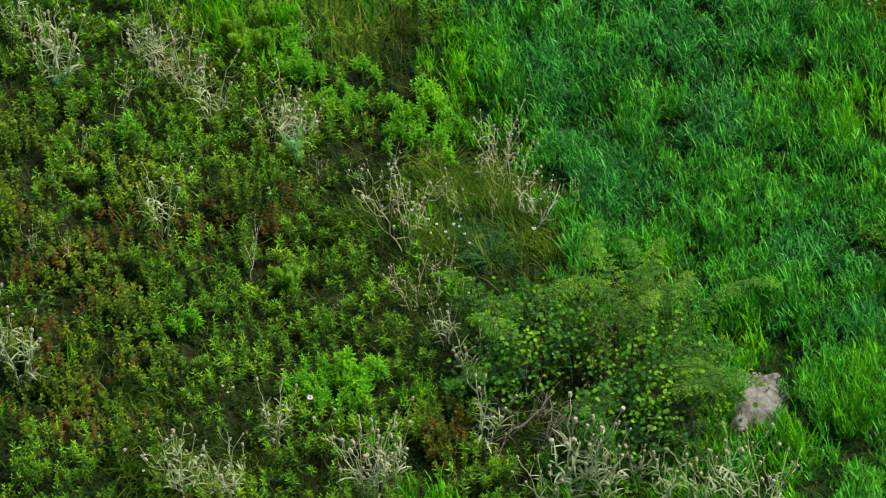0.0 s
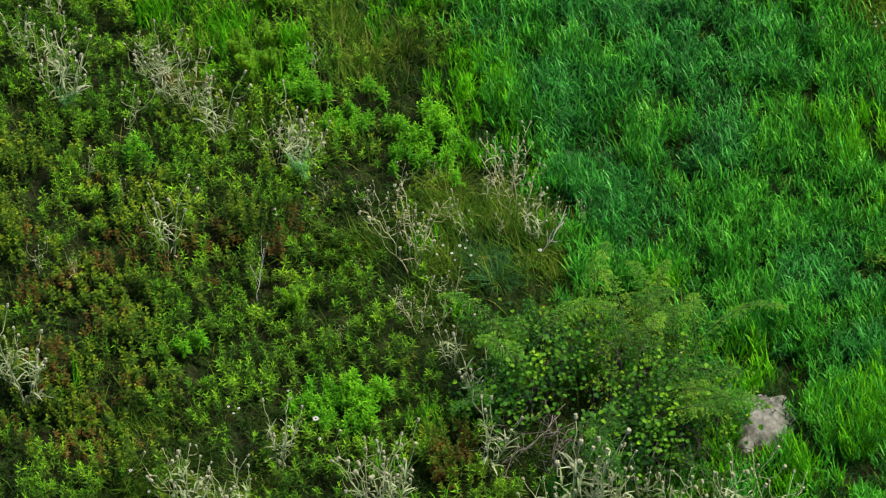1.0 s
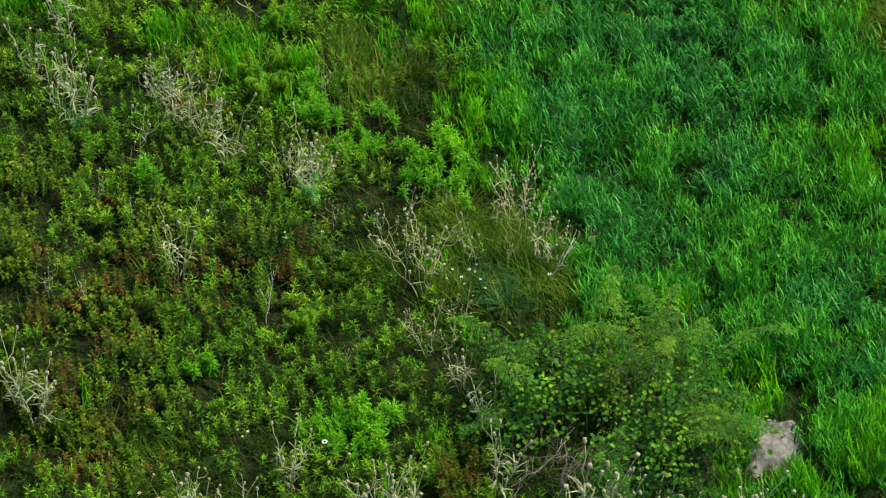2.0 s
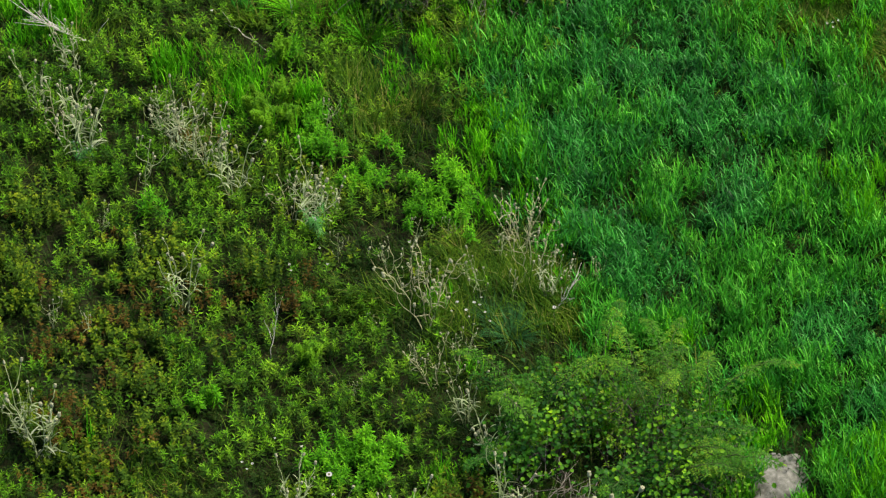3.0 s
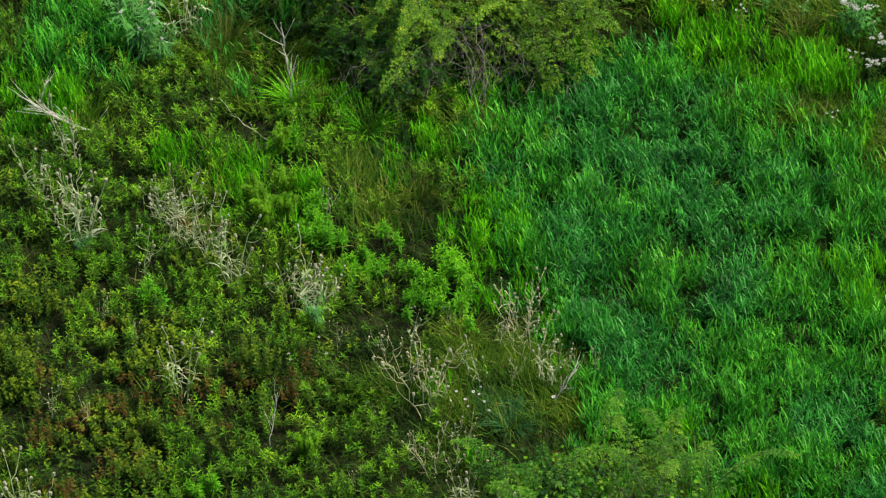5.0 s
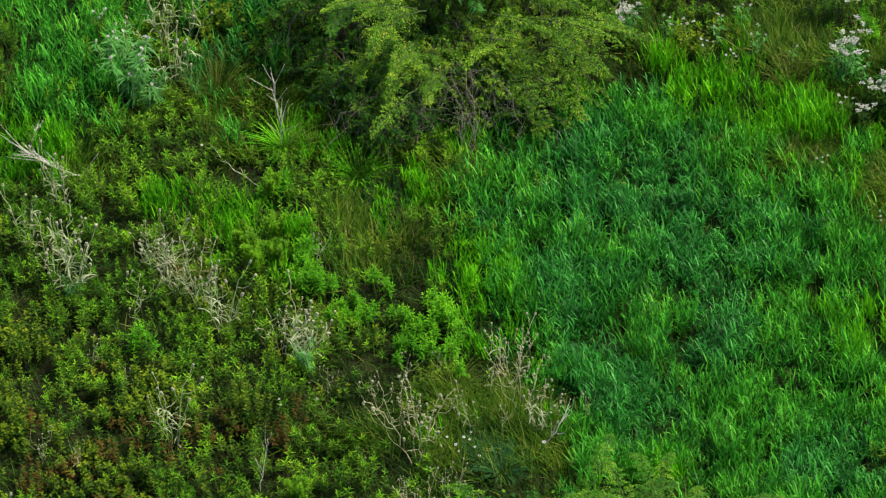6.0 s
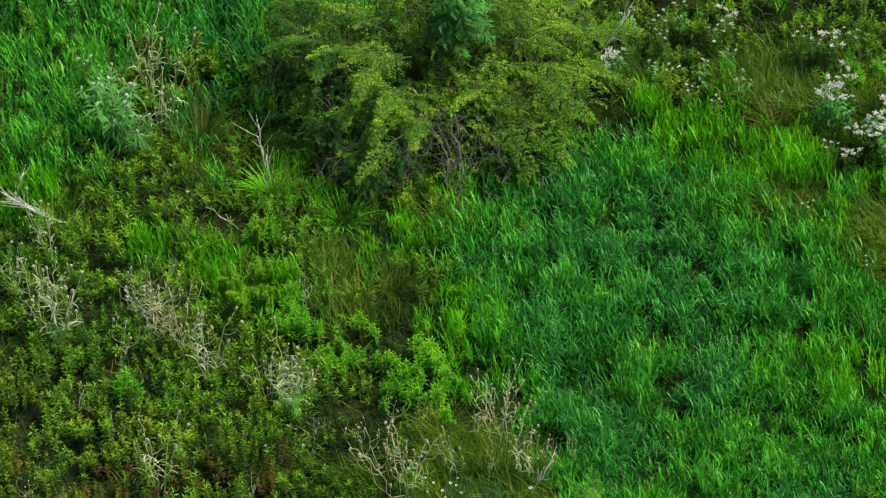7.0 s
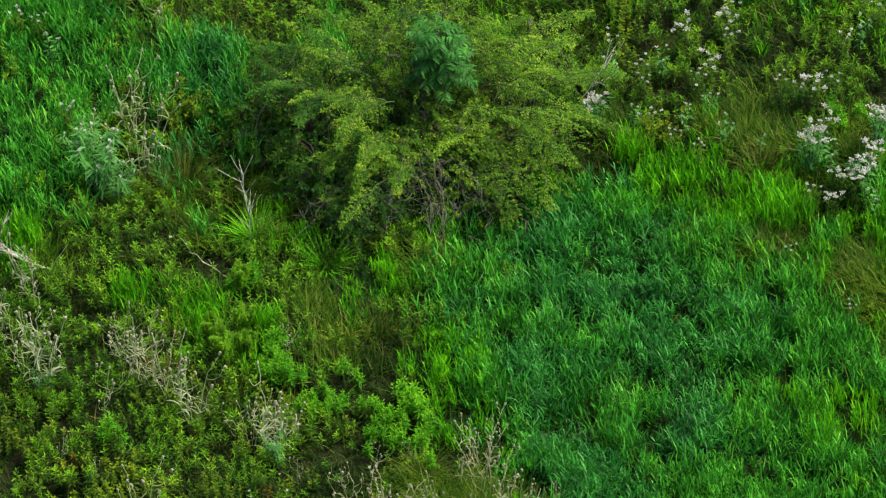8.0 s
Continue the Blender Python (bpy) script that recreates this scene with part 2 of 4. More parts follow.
DEEP = [
    (4.50, 1.99, 1.27, 0.77),
    (4.69, 0.19, 0.89, 0.89),
    (3.30, -1.30, 0.97, 1.00),
    (6.04, -2.55, 0.96, 0.74),
    (6.72, -4.11, 0.52, 0.73),
    (3.69, 3.56, 1.57, 1.18),
    (2.34, 4.66, 0.84, 0.79),
    (4.72, 1.96, 1.09, 0.77),
    (2.17, 1.59, 0.63, 0.77),
    (5.69, 3.14, 0.73, 0.65),
    (-3.40, 8.25, 0.57, 1.63),
    (2.39, 0.72, 0.54, 1.02),
]
BRIGHT = [
    (0.88, 1.18, 0.68, 1.15),
    (1.78, -0.32, 0.28, 0.40),
    (5.24, -4.51, 0.51, 0.73),
    (6.76, 0.46, 0.63, 0.76),
    (5.46, -6.69, 0.92, 1.07),
    (6.45, -5.57, 0.68, 1.32),
    (-0.62, 3.52, 0.55, 0.72),
    (4.74, 6.51, 0.80, 1.00),
    (-6.6, 5.0, 0.6, 0.7),
    (-2.35, 2.35, 0.5, 0.55),
    (5.83, 5.66, 0.66, 0.80),
    (2.3, 6.2, 0.45, 0.45),
    (-4.2, 3.4, 0.45, 0.35),
    (-3.2, 2.9, 0.35, 0.35),
    (6.53, 0.58, 0.90, 0.64),
    (-1.74, 4.89, 0.47, 0.53),
    (0.49, 5.28, 0.56, 0.40),
    (-0.72, 4.61, 0.46, 0.40),
    (-2.12, 5.10, 0.33, 0.40),
    (0.84, 1.57, 0.54, 0.77),
    (0.96, 0.79, 0.54, 0.76),
    (6.29, -6.81, 0.50, 0.26),
    (5.69, -6.97, 0.34, 0.24),
]
FINE = [
    (-0.83, 2.45, 0.72, 0.9),
    (-1.27, -1.85, 0.61, 0.52),
    (0.49, -1.01, 0.74, 0.53),
    (0.21, -2.72, 0.67, 0.61),
    (-1.61, -3.77, 0.54, 0.43),
    (-3.56, 6.66, 0.66, 1.07),
    (-2.39, 4.70, 1.02, 0.92),
    (-1.3, 3.1, 0.5, 0.6),
    (6.01, 7.01, 0.52, 1.75),
    (7.57, 3.66, 0.46, 0.91),
    (4.77, 4.78, 0.37, 0.40),
    (-3.76, -6.73, 1.34, 0.48),
    (-4.32, -5.25, 0.68, 0.48),
    (5.82, 1.06, 0.32, 0.64),
    (-2.13, 5.53, 0.56, 0.80),
    (-2.23, 5.95, 0.85, 0.80),
    (-1.09, 4.83, 0.84, 0.53),
    (-3.56, 6.52, 0.57, 0.80),
    (5.28, 7.73, 0.48, 0.68),
    (7.58, 7.86, 0.48, 1.08),
    (3.66, 7.68, 0.48, 0.54),
    (6.25, 4.76, 0.56, 0.53),
    (1.37, -1.52, 0.66, 0.62),
    (1.84, -2.08, 0.48, 0.43),
    (0.94, -0.65, 0.44, 0.44),
]
HERB = [
    (-5.61, 1.60, 1.18, 1.41),
    (-2.37, 2.34, 0.91, 0.78),
    (-3.67, -0.34, 1.16, 0.76),
    (-1.28, 1.16, 0.54, 0.51),
    (-0.03, 0.50, 0.67, 0.83),
    (-0.91, -5.52, 1.36, 1.08),
    (-2.28, -4.46, 1.37, 1.09),
    (-3.83, -3.98, 1.03, 1.10),
    (-5.75, -1.18, 0.97, 0.88),
    (-3.52, -2.55, 1.05, 0.74),
    (-5.76, -6.70, 0.76, 1.07),
    (-1.41, -6.87, 1.01, 0.83),
    (1.01, -7.23, 0.75, 0.71),
    (7.47, 9.19, 1.06, 1.23),
    (7.6, 8.1, 0.8, 0.7),
    (4.98, 9.65, 0.87, 1.24),
    (4.06, 8.48, 0.86, 1.09),
    (-2.55, 3.75, 0.74, 0.78),
    (-5.10, 3.24, 0.92, 0.78),
    (-1.61, -2.58, 0.70, 0.62),
    (-0.57, -3.78, 0.69, 0.49),
]
OLIVE = [
    (-5.54, -2.09, 1.23, 1.24),
    (-5.11, -4.01, 0.95, 1.10),
    (-4.82, -5.06, 0.85, 0.85),
    (-3.27, -1.88, 0.88, 0.75),
    (-6.01, -4.93, 0.51, 1.09),
    (-5.20, -6.08, 0.84, 0.60),
    (0.35, -6.26, 0.34, 0.72),
    (-6.41, -0.35, 0.53, 0.76),
    (-3.86, 7.76, 0.57, 0.54),
    (-4.26, -1.25, 0.71, 0.63),
    (4.50, 7.54, 0.57, 0.68),
    (4.11, 9.60, 0.58, 0.69),
    (-5.60, -4.70, 0.77, 0.73),
    (-3.61, -2.36, 0.61, 0.50),
]
VIVID = [
    (-1.28, 0.98, 0.45, 0.41),
    (-0.03, 0.51, 0.58, 0.76),
    (0.41, 0.00, 0.31, 0.63),
    (-0.47, 0.14, 0.36, 0.38),
    (-1.21, -5.31, 0.72, 0.54),
    (-1.89, -5.09, 0.38, 0.36),
    (-2.19, 2.15, 0.27, 0.32),
    (7.66, 7.80, 0.48, 0.47),
    (-2.55, 3.70, 0.32, 0.39),
    (-3.57, -4.03, 0.26, 0.24),
    (-2.0, 1.6, 0.4, 0.4),
    (-0.9, 1.4, 0.35, 0.35),
    (-3.3, 2.1, 0.35, 0.3),
    (-4.6, 0.3, 0.35, 0.3),
]
RUSTY = [
    (-5.20, -6.08, 0.51, 0.48),
    (-4.78, -4.94, 0.47, 0.42),
    (0.35, -6.15, 0.34, 0.72),
    (-3.45, -1.69, 0.53, 0.44),
    (-6.03, -7.19, 0.21, 0.41),
    (-5.57, -1.36, 0.44, 0.38),
    (-5.22, -3.53, 0.35, 0.37),
    (-5.60, -2.57, 0.35, 0.37),
    (-4.32, -2.11, 0.35, 0.31),
    (-5.87, -4.23, 0.34, 0.37),
    (-3.61, -2.36, 0.44, 0.37),
]
BARE = [
    (-0.49, 2.86, 0.55, 0.45),
    (-1.10, -1.05, 0.40, 0.44),
    (0.77, -0.20, 0.36, 0.32),
    (-0.38, 2.13, 0.41, 0.64),
    (6.09, 8.39, 0.43, 0.95),
    (0.79, -5.25, 0.43, 1.09),
    (-3.22, 4.24, 0.37, 0.33),
    (2.86, 6.27, 0.38, 0.40),
    (1.42, -5.60, 0.68, 0.48),
    (-0.92, -0.80, 0.35, 0.38),
    (6.50, 2.55, 0.27, 0.52),
    (-4.26, -4.49, 0.30, 0.43),
    (-3.54, -5.88, 0.42, 0.36),
    (-4.73, -2.23, 0.22, 0.43),
    (-0.23, -3.60, 0.43, 0.37),
    (-2.62, -5.43, 0.42, 0.30),
    (6.09, 9.13, 0.39, 1.09),
    (-0.01, -3.13, 0.39, 0.49),
    (0.46, -4.08, 0.30, 0.61),
    (-0.49, -2.52, 0.35, 0.37),
    (-5.79, -6.75, 0.50, 0.36),
    (-0.19, -4.54, 0.34, 0.49),
    (0.55, -2.6, 0.62, 0.6),
    (1.25, -2.95, 0.6, 0.55),
    (0.35, -3.6, 0.5, 0.5),
    (1.05, -1.9, 0.5, 0.4),
    (-0.35, 1.3, 0.35, 0.6),
    (2.9, 7.0, 0.6, 0.5),
    (3.5, 6.3, 0.4, 0.35),
    (-3.0, -6.5, 0.5, 0.35),
    (-1.7, -7.0, 0.5, 0.4),
    (0.3, -7.1, 0.5, 0.45),
    (-4.9, -7.1, 0.5, 0.4),
    (1.5, -6.6, 0.6, 0.4),
]
SHRUBS = [(2.61, -5.56, 2.05, 1.75), (0.32, 7.00, 2.95, 2.30)]


CLEARED = [(-3.0, 4.15, 0.55, 0.42), (5.02, -5.42, 0.34, 0.30), (4.97, -5.88, 0.36, 0.34), (0.81, -0.32, 0.3, 0.3)]


def weight(x, y, patches):
    w = np.zeros(len(x))
    for px, py, rx, ry in patches:
        w = np.maximum(w, np.exp(-1.1 * (((x - px) / rx) ** 2 + ((y - py) / ry) ** 2) ** 1.5))
    return w


def scatter(per_m2, wide=8.6, low=-9.2, high=13.0):
    n = int(per_m2 * 2 * wide * (high - low))
    return rng.uniform(-wide, wide, n), rng.uniform(low, high, n)


def cover(x, y):
    """How strongly each kind grows at each place; the rows add up to one."""
    east = 1 / (1 + np.exp(-(x - 1.2 - 0.25 * y) * 1.5))
    w = np.stack([
        weight(x, y, REED) + 0.04 * east,
        1.35 * weight(x, y, BRIGHT) + 0.05 * east * (1 - np.exp(-((x - 1.0) / 1.0) ** 2 - ((y + 2.6) / 1.3) ** 2)) + 0.02,
        0.6 * weight(x, y, FINE) + 0.07,
        weight(x, y, HERB) + 0.15 * (1 - east) + 0.02,
        1.15 * weight(x, y, OLIVE) + 0.16 * (1 - east) * (y < 2.5) * field(x, y, 0.9, 33),
        weight(x, y, BARE),
    ], 1)
    w *= 0.6 + 0.8 * np.stack([field(x, y, 0.7, 20 + k) for k in range(6)], 1)
    w = w ** 1.7
    return w / w.sum(1, keepdims=True)


def chosen(per_m2, kind):
    x, y = scatter(per_m2)
    keep = rng.random(len(x)) < cover(x, y)[:, kind]
    for sx, sy, rx, ry in CLEARED:
        keep &= ((x - sx) / rx) ** 2 + ((y - sy) / ry) ** 2 > rng.uniform(0.7, 1.2, len(x))
    for sx, sy, rx, ry in SHRUBS:
        keep &= ((x - sx) / rx) ** 2 + ((y - sy) / ry) ** 2 > rng.uniform(0.05, 0.35, len(x))
    return x[keep], y[keep]


# ---- tall grass ----
def tall_grass(x, y, tall, blade, width, tillers, reach, spread, per=6):
    """Tussocks: tillers that fan out from one crown, each a stalk with long leaves set in two ranks, arching over at their tips."""
    hump = field(x, y, 0.95, 40) * 0.6 + field(x, y, 0.4, 41) * 0.4
    gone = hump < rng.uniform(0.10, 0.36, len(x))
    x, y, hump = x[~gone], y[~gone], hump[~gone]
    tuft = tall * (0.2 + 1.45 * hump) * rng.uniform(0.85, 1.15, len(x))
    many = rng.integers(tillers // 2, tillers + tillers // 2, len(x))
    sway = rng.normal(0, 0.14, (len(x), 2))
    x, y, tuft, sway = (np.repeat(v, many, 0) for v in (x, y, tuft, sway))
    n = len(x)
    out_a, out_r = rng.uniform(0, 2 * np.pi, n), np.sqrt(rng.random(n))
    px, py = x + np.cos(out_a) * out_r * reach, y + np.sin(out_a) * out_r * reach
    h = tuft * (1.12 - 0.5 * out_r ** 2) * rng.uniform(0.8, 1.15, n)
    way = np.stack([np.cos(out_a) * 0.42 * out_r * spread + sway[:, 0], np.sin(out_a) * 0.42 * out_r * spread + sway[:, 1], np.ones(n)], 1)
    way += rng.normal(0, 0.07, (n, 3))
    way = unit(way)
    root = np.stack([px, py, ground_z(px, py) - 0.02], 1)
    bend, tilt = np.arctan2(way[:, 1], way[:, 0]), np.arccos(way[:, 2])
    out = [blades(root, h * 0.92, np.full(n, width * 0.42), bend, tilt, np.full(n, 0.05), 2)]
    rank = rng.uniform(0, 2 * np.pi, n)
    for k in range(per):
        s = (k + rng.uniform(0.3, 0.9, n)) / per
        head = rank + np.pi * k + rng.normal(0, 0.45, n)
        base = root + way * (h * (0.18 + 0.72 * s))[:, None]
        size = blade * (0.65 + 0.55 * np.sin(np.pi * np.minimum(s * 0.9, 1))) * rng.uniform(0.75, 1.2, n) * np.clip(h / 0.5, 0.6, 1.3)
        lean = (0.62 - 0.42 * s) * rng.uniform(0.6, 1.3, n) * spread
        out.append(blades(base, size, width * rng.uniform(0.7, 1.2, n), head, lean, rng.uniform(0.1, 0.95, n) * spread, 3))
    return out


x, y = chosen(15, 0)
deep = weight(x, y, DEEP) + 0.9 * (field(x, y, 0.7, 46) - 0.5) + rng.normal(0, 0.16, len(x)) > 0.42
stuff("reed_grass", tall_grass(x[~deep], y[~deep], 0.57, 0.185, 0.019, 19, 0.2, 1.0), M_REED, "dense stand of tall green reed grass", "grass")
stuff("deep_grass", tall_grass(x[deep], y[deep], 0.54, 0.18, 0.0185, 19, 0.2, 1.25), M_DEEP, "dense stand of deep blue-green grass", "grass")
x, y = chosen(17, 1)
stuff("bright_grass", tall_grass(x, y, 0.52, 0.215, 0.0185, 13, 0.16, 0.82, 5), M_BRIGHT, "upright tussocks of bright yellow-green grass", "grass")


def fine_grass(x, y):
    n = len(x)
    hump = field(x, y, 0.5, 50)
    h = (0.22 + 0.30 * hump) * rng.uniform(0.7, 1.3, n)
    head = 2 * np.pi * field(x, y, 1.1, 52) + rng.normal(0, 0.9, n)
    root = np.stack([x, y, ground_z(x, y) - 0.02], 1)
    return [blades(root, h * 1.3, rng.uniform(0.009, 0.019, n), head, rng.uniform(0.1, 0.7, n), rng.uniform(0.3, 1.3, n), 2)]


x, y = chosen(800, 2)
stuff("fine_grass", fine_grass(x, y), M_FINE, "thin matted grass, dull green with dry blades", "grass")


def low_sward(x, y):
    n = len(x)
    root = np.stack([x, y, ground_z(x, y) - 0.01], 1)
    return [blades(root, rng.uniform(0.15, 0.4, n), rng.uniform(0.010, 0.020, n), rng.uniform(0, 6.28, n), rng.uniform(0.2, 1.1, n), rng.uniform(0.2, 1.0, n), 2)]


x, y = scatter(120)
more = chosen(420, 5)
x, y = np.concatenate([x, more[0]]), np.concatenate([y, more[1]])
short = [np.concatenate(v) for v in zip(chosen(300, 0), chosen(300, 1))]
stuff("short_grass", low_sward(*short), M_UNDER, "short green grass between the tussocks, coloured dark to stand for the shade there", "grass")
stuff("low_sward", low_sward(x, y), M_LITTER, "short green sward and dead litter on the soil, darkened to stand for shade", "grass")


# ---- leafy herbs ----
def herbs(x, y, tall, shoots, n_leaf, leaf_l, leaf_w, lift, roundness=0.0, low=0.45, reach=0.16, young_part=0.3):
    """Clumps of upright shoots, each a plume of spirally set leaves that lift towards a lighter tip."""
    hump = field(x, y, 0.8, 60) * 0.6 + field(x, y, 0.3, 61) * 0.4
    gone = hump < rng.uniform(0.05, 0.38, len(x))
    x, y, hump = x[~gone], y[~gone], hump[~gone]
    clump = tall * (0.45 + 0.95 * hump) * rng.uniform(0.8, 1.2, len(x))
    size = rng.uniform(0.75, 1.25, len(x))
    many = rng.integers(shoots // 2 + 1, shoots + shoots // 2 + 1, len(x))
    x, y, clump, size = (np.repeat(v, many) for v in (x, y, clump, size))
    n = len(x)
    a, q = rng.uniform(0, 2 * np.pi, n), np.sqrt(rng.random(n))
    h = clump * (1.1 - 0.42 * q) * rng.uniform(0.75, 1.15, n)
    root = np.stack([x + np.cos(a) * q * reach * 0.5, y + np.sin(a) * q * reach * 0.5, ground_z(x, y) - 0.02], 1)
    tip = np.stack([np.cos(a) * q * reach * 0.6 + rng.normal(0, 0.035, n), np.sin(a) * q * reach * 0.6 + rng.normal(0, 0.035, n), h], 1)
    out = [blades(root, np.linalg.norm(tip, axis=1), np.full(n, 0.009), np.arctan2(tip[:, 1], tip[:, 0]), np.arctan2(np.hypot(tip[:, 0], tip[:, 1]), h), np.zeros(n), 2)]
    s = low + (1 - low) * (np.arange(n_leaf) + 0.5) / n_leaf
    S = np.tile(s, (n, 1)).ravel()
    u = (S - low) / (1 - low)
    turn = (rng.uniform(0, 6.28, n)[:, None] + 2.4 * np.arange(n_leaf)[None]).ravel() + rng.normal(0, 0.2, n * n_leaf)
    el = lift[0] + (lift[1] - lift[0]) * u ** 1.5 + rng.normal(0, 0.16, n * n_leaf)
    base = np.repeat(root, n_leaf, 0) + np.repeat(tip, n_leaf, 0) * S[:, None]
    way = np.stack([np.cos(turn) * np.cos(el), np.sin(turn) * np.cos(el), np.sin(el)], 1)
    ls = np.repeat(size, n_leaf) * (1.1 - 0.42 * u ** 2) * rng.uniform(0.8, 1.2, n * n_leaf)
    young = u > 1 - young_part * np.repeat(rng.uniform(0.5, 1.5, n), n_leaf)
    for part_of in (~young, young):
        out.append(leaves(base[part_of], way[part_of], leaf_l * ls[part_of], leaf_w * ls[part_of], 0.15, roundness=roundness))
    return out[:-1], out[-1:]


def herb_bed(name, grown, material, label, young_material):
    stuff(name, grown[0], material, label, "weeds", grown[1], young_material)


x, y = chosen(19, 3)
more = rng.uniform(-8, 8, 3200), rng.uniform(-8, 12, 3200)
lush = rng.random(3200) < weight(*more, VIVID) ** 1.5
x, y = np.concatenate([x, more[0][lush]]), np.concatenate([y, more[1][lush]])
vivid = weight(x, y, VIVID) + rng.normal(0, 0.1, len(x)) > 0.42
filler = scatter(27, 8.2, -8.6, 11.0)
keep = rng.random(len(filler[0])) < np.clip(cover(*filler)[:, 3:].sum(1), 0, 1)
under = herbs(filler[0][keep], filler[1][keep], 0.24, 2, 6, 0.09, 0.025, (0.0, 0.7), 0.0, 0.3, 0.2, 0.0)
stuff("low_herbs", [*under[0], *under[1]], M_LITTER, "low green seedlings and weeds under the herbs, darkened to stand for shade", "weeds")
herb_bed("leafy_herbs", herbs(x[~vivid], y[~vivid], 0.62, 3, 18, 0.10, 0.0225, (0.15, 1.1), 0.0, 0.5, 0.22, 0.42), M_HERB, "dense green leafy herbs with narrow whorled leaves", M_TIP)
LUSH = list(zip(x[vivid].tolist(), y[vivid].tolist()))[:150]
x, y = chosen(20, 4)
pick = np.maximum(field(x, y, 0.55, 70) - 0.38, weight(x, y, RUSTY)) + rng.normal(0, 0.1, len(x)) > 0.40
pick &= (y < 5) | (x > -2)
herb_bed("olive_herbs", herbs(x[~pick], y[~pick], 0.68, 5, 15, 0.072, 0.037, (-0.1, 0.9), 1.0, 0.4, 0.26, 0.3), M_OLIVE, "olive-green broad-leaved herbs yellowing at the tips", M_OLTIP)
herb_bed("rusty_herbs", herbs(x[pick], y[pick], 0.62, 5, 14, 0.06, 0.03, (-0.1, 0.8), 1.0, 0.4, 0.24, 0.35), M_RUST, "withering broad-leaved herbs turned rust brown", M_OLIVE)


# ---- the meadow farther out, past the close growth ----
def outer_meadow(n):
    x, y = rng.uniform(-30, 30, n), rng.uniform(-74, 44, n)
    keep = (np.abs(x) > 8.5) | (y < -9.1) | (y > 12.9)
    x, y = np.repeat(x[keep], 5), np.repeat(y[keep], 5)
    m = len(x)
    x, y = x + rng.normal(0, 0.18, m), y + rng.normal(0, 0.18, m)
    root = np.stack([x, y, ground_z(x, y) - 0.02], 1)
    return [blades(root, rng.uniform(0.4, 0.8, m), rng.uniform(0.04, 0.08, m), rng.uniform(0, 6.28, m), rng.uniform(0.1, 0.5, m), rng.uniform(0.1, 0.9, m), 2)]


stuff("outer_meadow", outer_meadow(5000), M_BRIGHT, "open meadow of mixed green grass tussocks", "grass")


# ---- shrubs ----
def shrub(name, sx, sy, stools, leaf_mats, label, leaflet, per_twig, twigs, seed, droop=0.3, bare=0.0):
    """Arching canes from several stools (x, y, radius, height, canes, share of the second leaf tone); each cane carries side twigs with small leaves."""
    r = np.random.default_rng(seed)
    z0 = float(ground_z(np.array([sx]), np.array([sy]))[0])
    thing = new(name)
    thing.location = (sx, sy, z0)
    tagged(thing, label, "shrub")
    for ox, oy, rad, tall, share in [v[:4] + v[5:] for v in stools for _ in range(v[4])]:
        off = np.array([ox, oy, 0.0])
        rx, ry = rad, rad
        ang = r.uniform(0, 2 * np.pi)
        rho = np.sqrt(r.uniform(0.02, 1.0)) * r.uniform(0.75, 1.1)
        top = tall * max(0.12, 1 - 0.85 * rho ** 2) * r.uniform(0.6, 1.15)
        e = np.array([np.cos(ang) * rx * rho, np.sin(ang) * ry * rho, top])
        p0 = np.array([np.cos(ang) * rx * 0.16 * r.random(), np.sin(ang) * ry * 0.16 * r.random(), -0.05])
        p1 = np.array([e[0] * 0.55, e[1] * 0.55, tall * r.uniform(0.7, 1.2)])
        e2 = e + np.array([np.cos(ang) * 0.35, np.sin(ang) * 0.35, -droop * r.uniform(0.2, 1.6)])
        line = np.concatenate([arc(p0, p1, e, 9), arc(e, (e + e2) / 2 + np.array([0, 0, 0.08]), e2, 4)[1:]])
        line[1:] += r.normal(0, 0.035, (len(line) - 1, 3))
        line = line + off
        wood = [tube(line, r.uniform(0.014, 0.03), 0.004)]
        bases, ways = [], []
        for k in range(twigs):
            s = r.uniform(0.28, 1.0) * (len(line) - 1.01)
            q = line[int(s)] + (line[int(s) + 1] - line[int(s)]) * (s % 1)
            ta = r.uniform(0, 6.28)
            ln = r.uniform(0.25, 0.62)
            tw = np.array([np.cos(ta) * ln, np.sin(ta) * ln, r.uniform(-0.3, 0.4)])
            tl = arc(q, q + tw * 0.5 + np.array([0, 0, 0.12]), q + tw, 5)
            wood.append(tube(tl, 0.006, 0.002, 3))
            if r.random() < bare:
                continue
            m = per_twig
            u = r.uniform(0.15, 1.0, m) * 3.999
            i = u.astype(int)
            b = tl[i] + (tl[i + 1] - tl[i]) * (u - i)[:, None]
            wv = r.normal(0, 1, (m, 3)) + unit(tw[None]) * 0.7 + np.array([0, 0, 0.25])
            bases.append(b + unit(wv) * 0.015)
            ways.append(wv)
        cane = piece("cane", wood, M_BARK, thing)
        if bases:
            B, Wv = np.concatenate(bases), np.concatenate(ways)
            ls = leaflet[0] * r.uniform(0.6, 1.35, len(B))
            piece("foliage", [leaves(B, Wv, ls, ls * leaflet[1], roundness=0.0)], leaf_mats[1] if r.random() < share else leaf_mats[0], cane)
    return thing


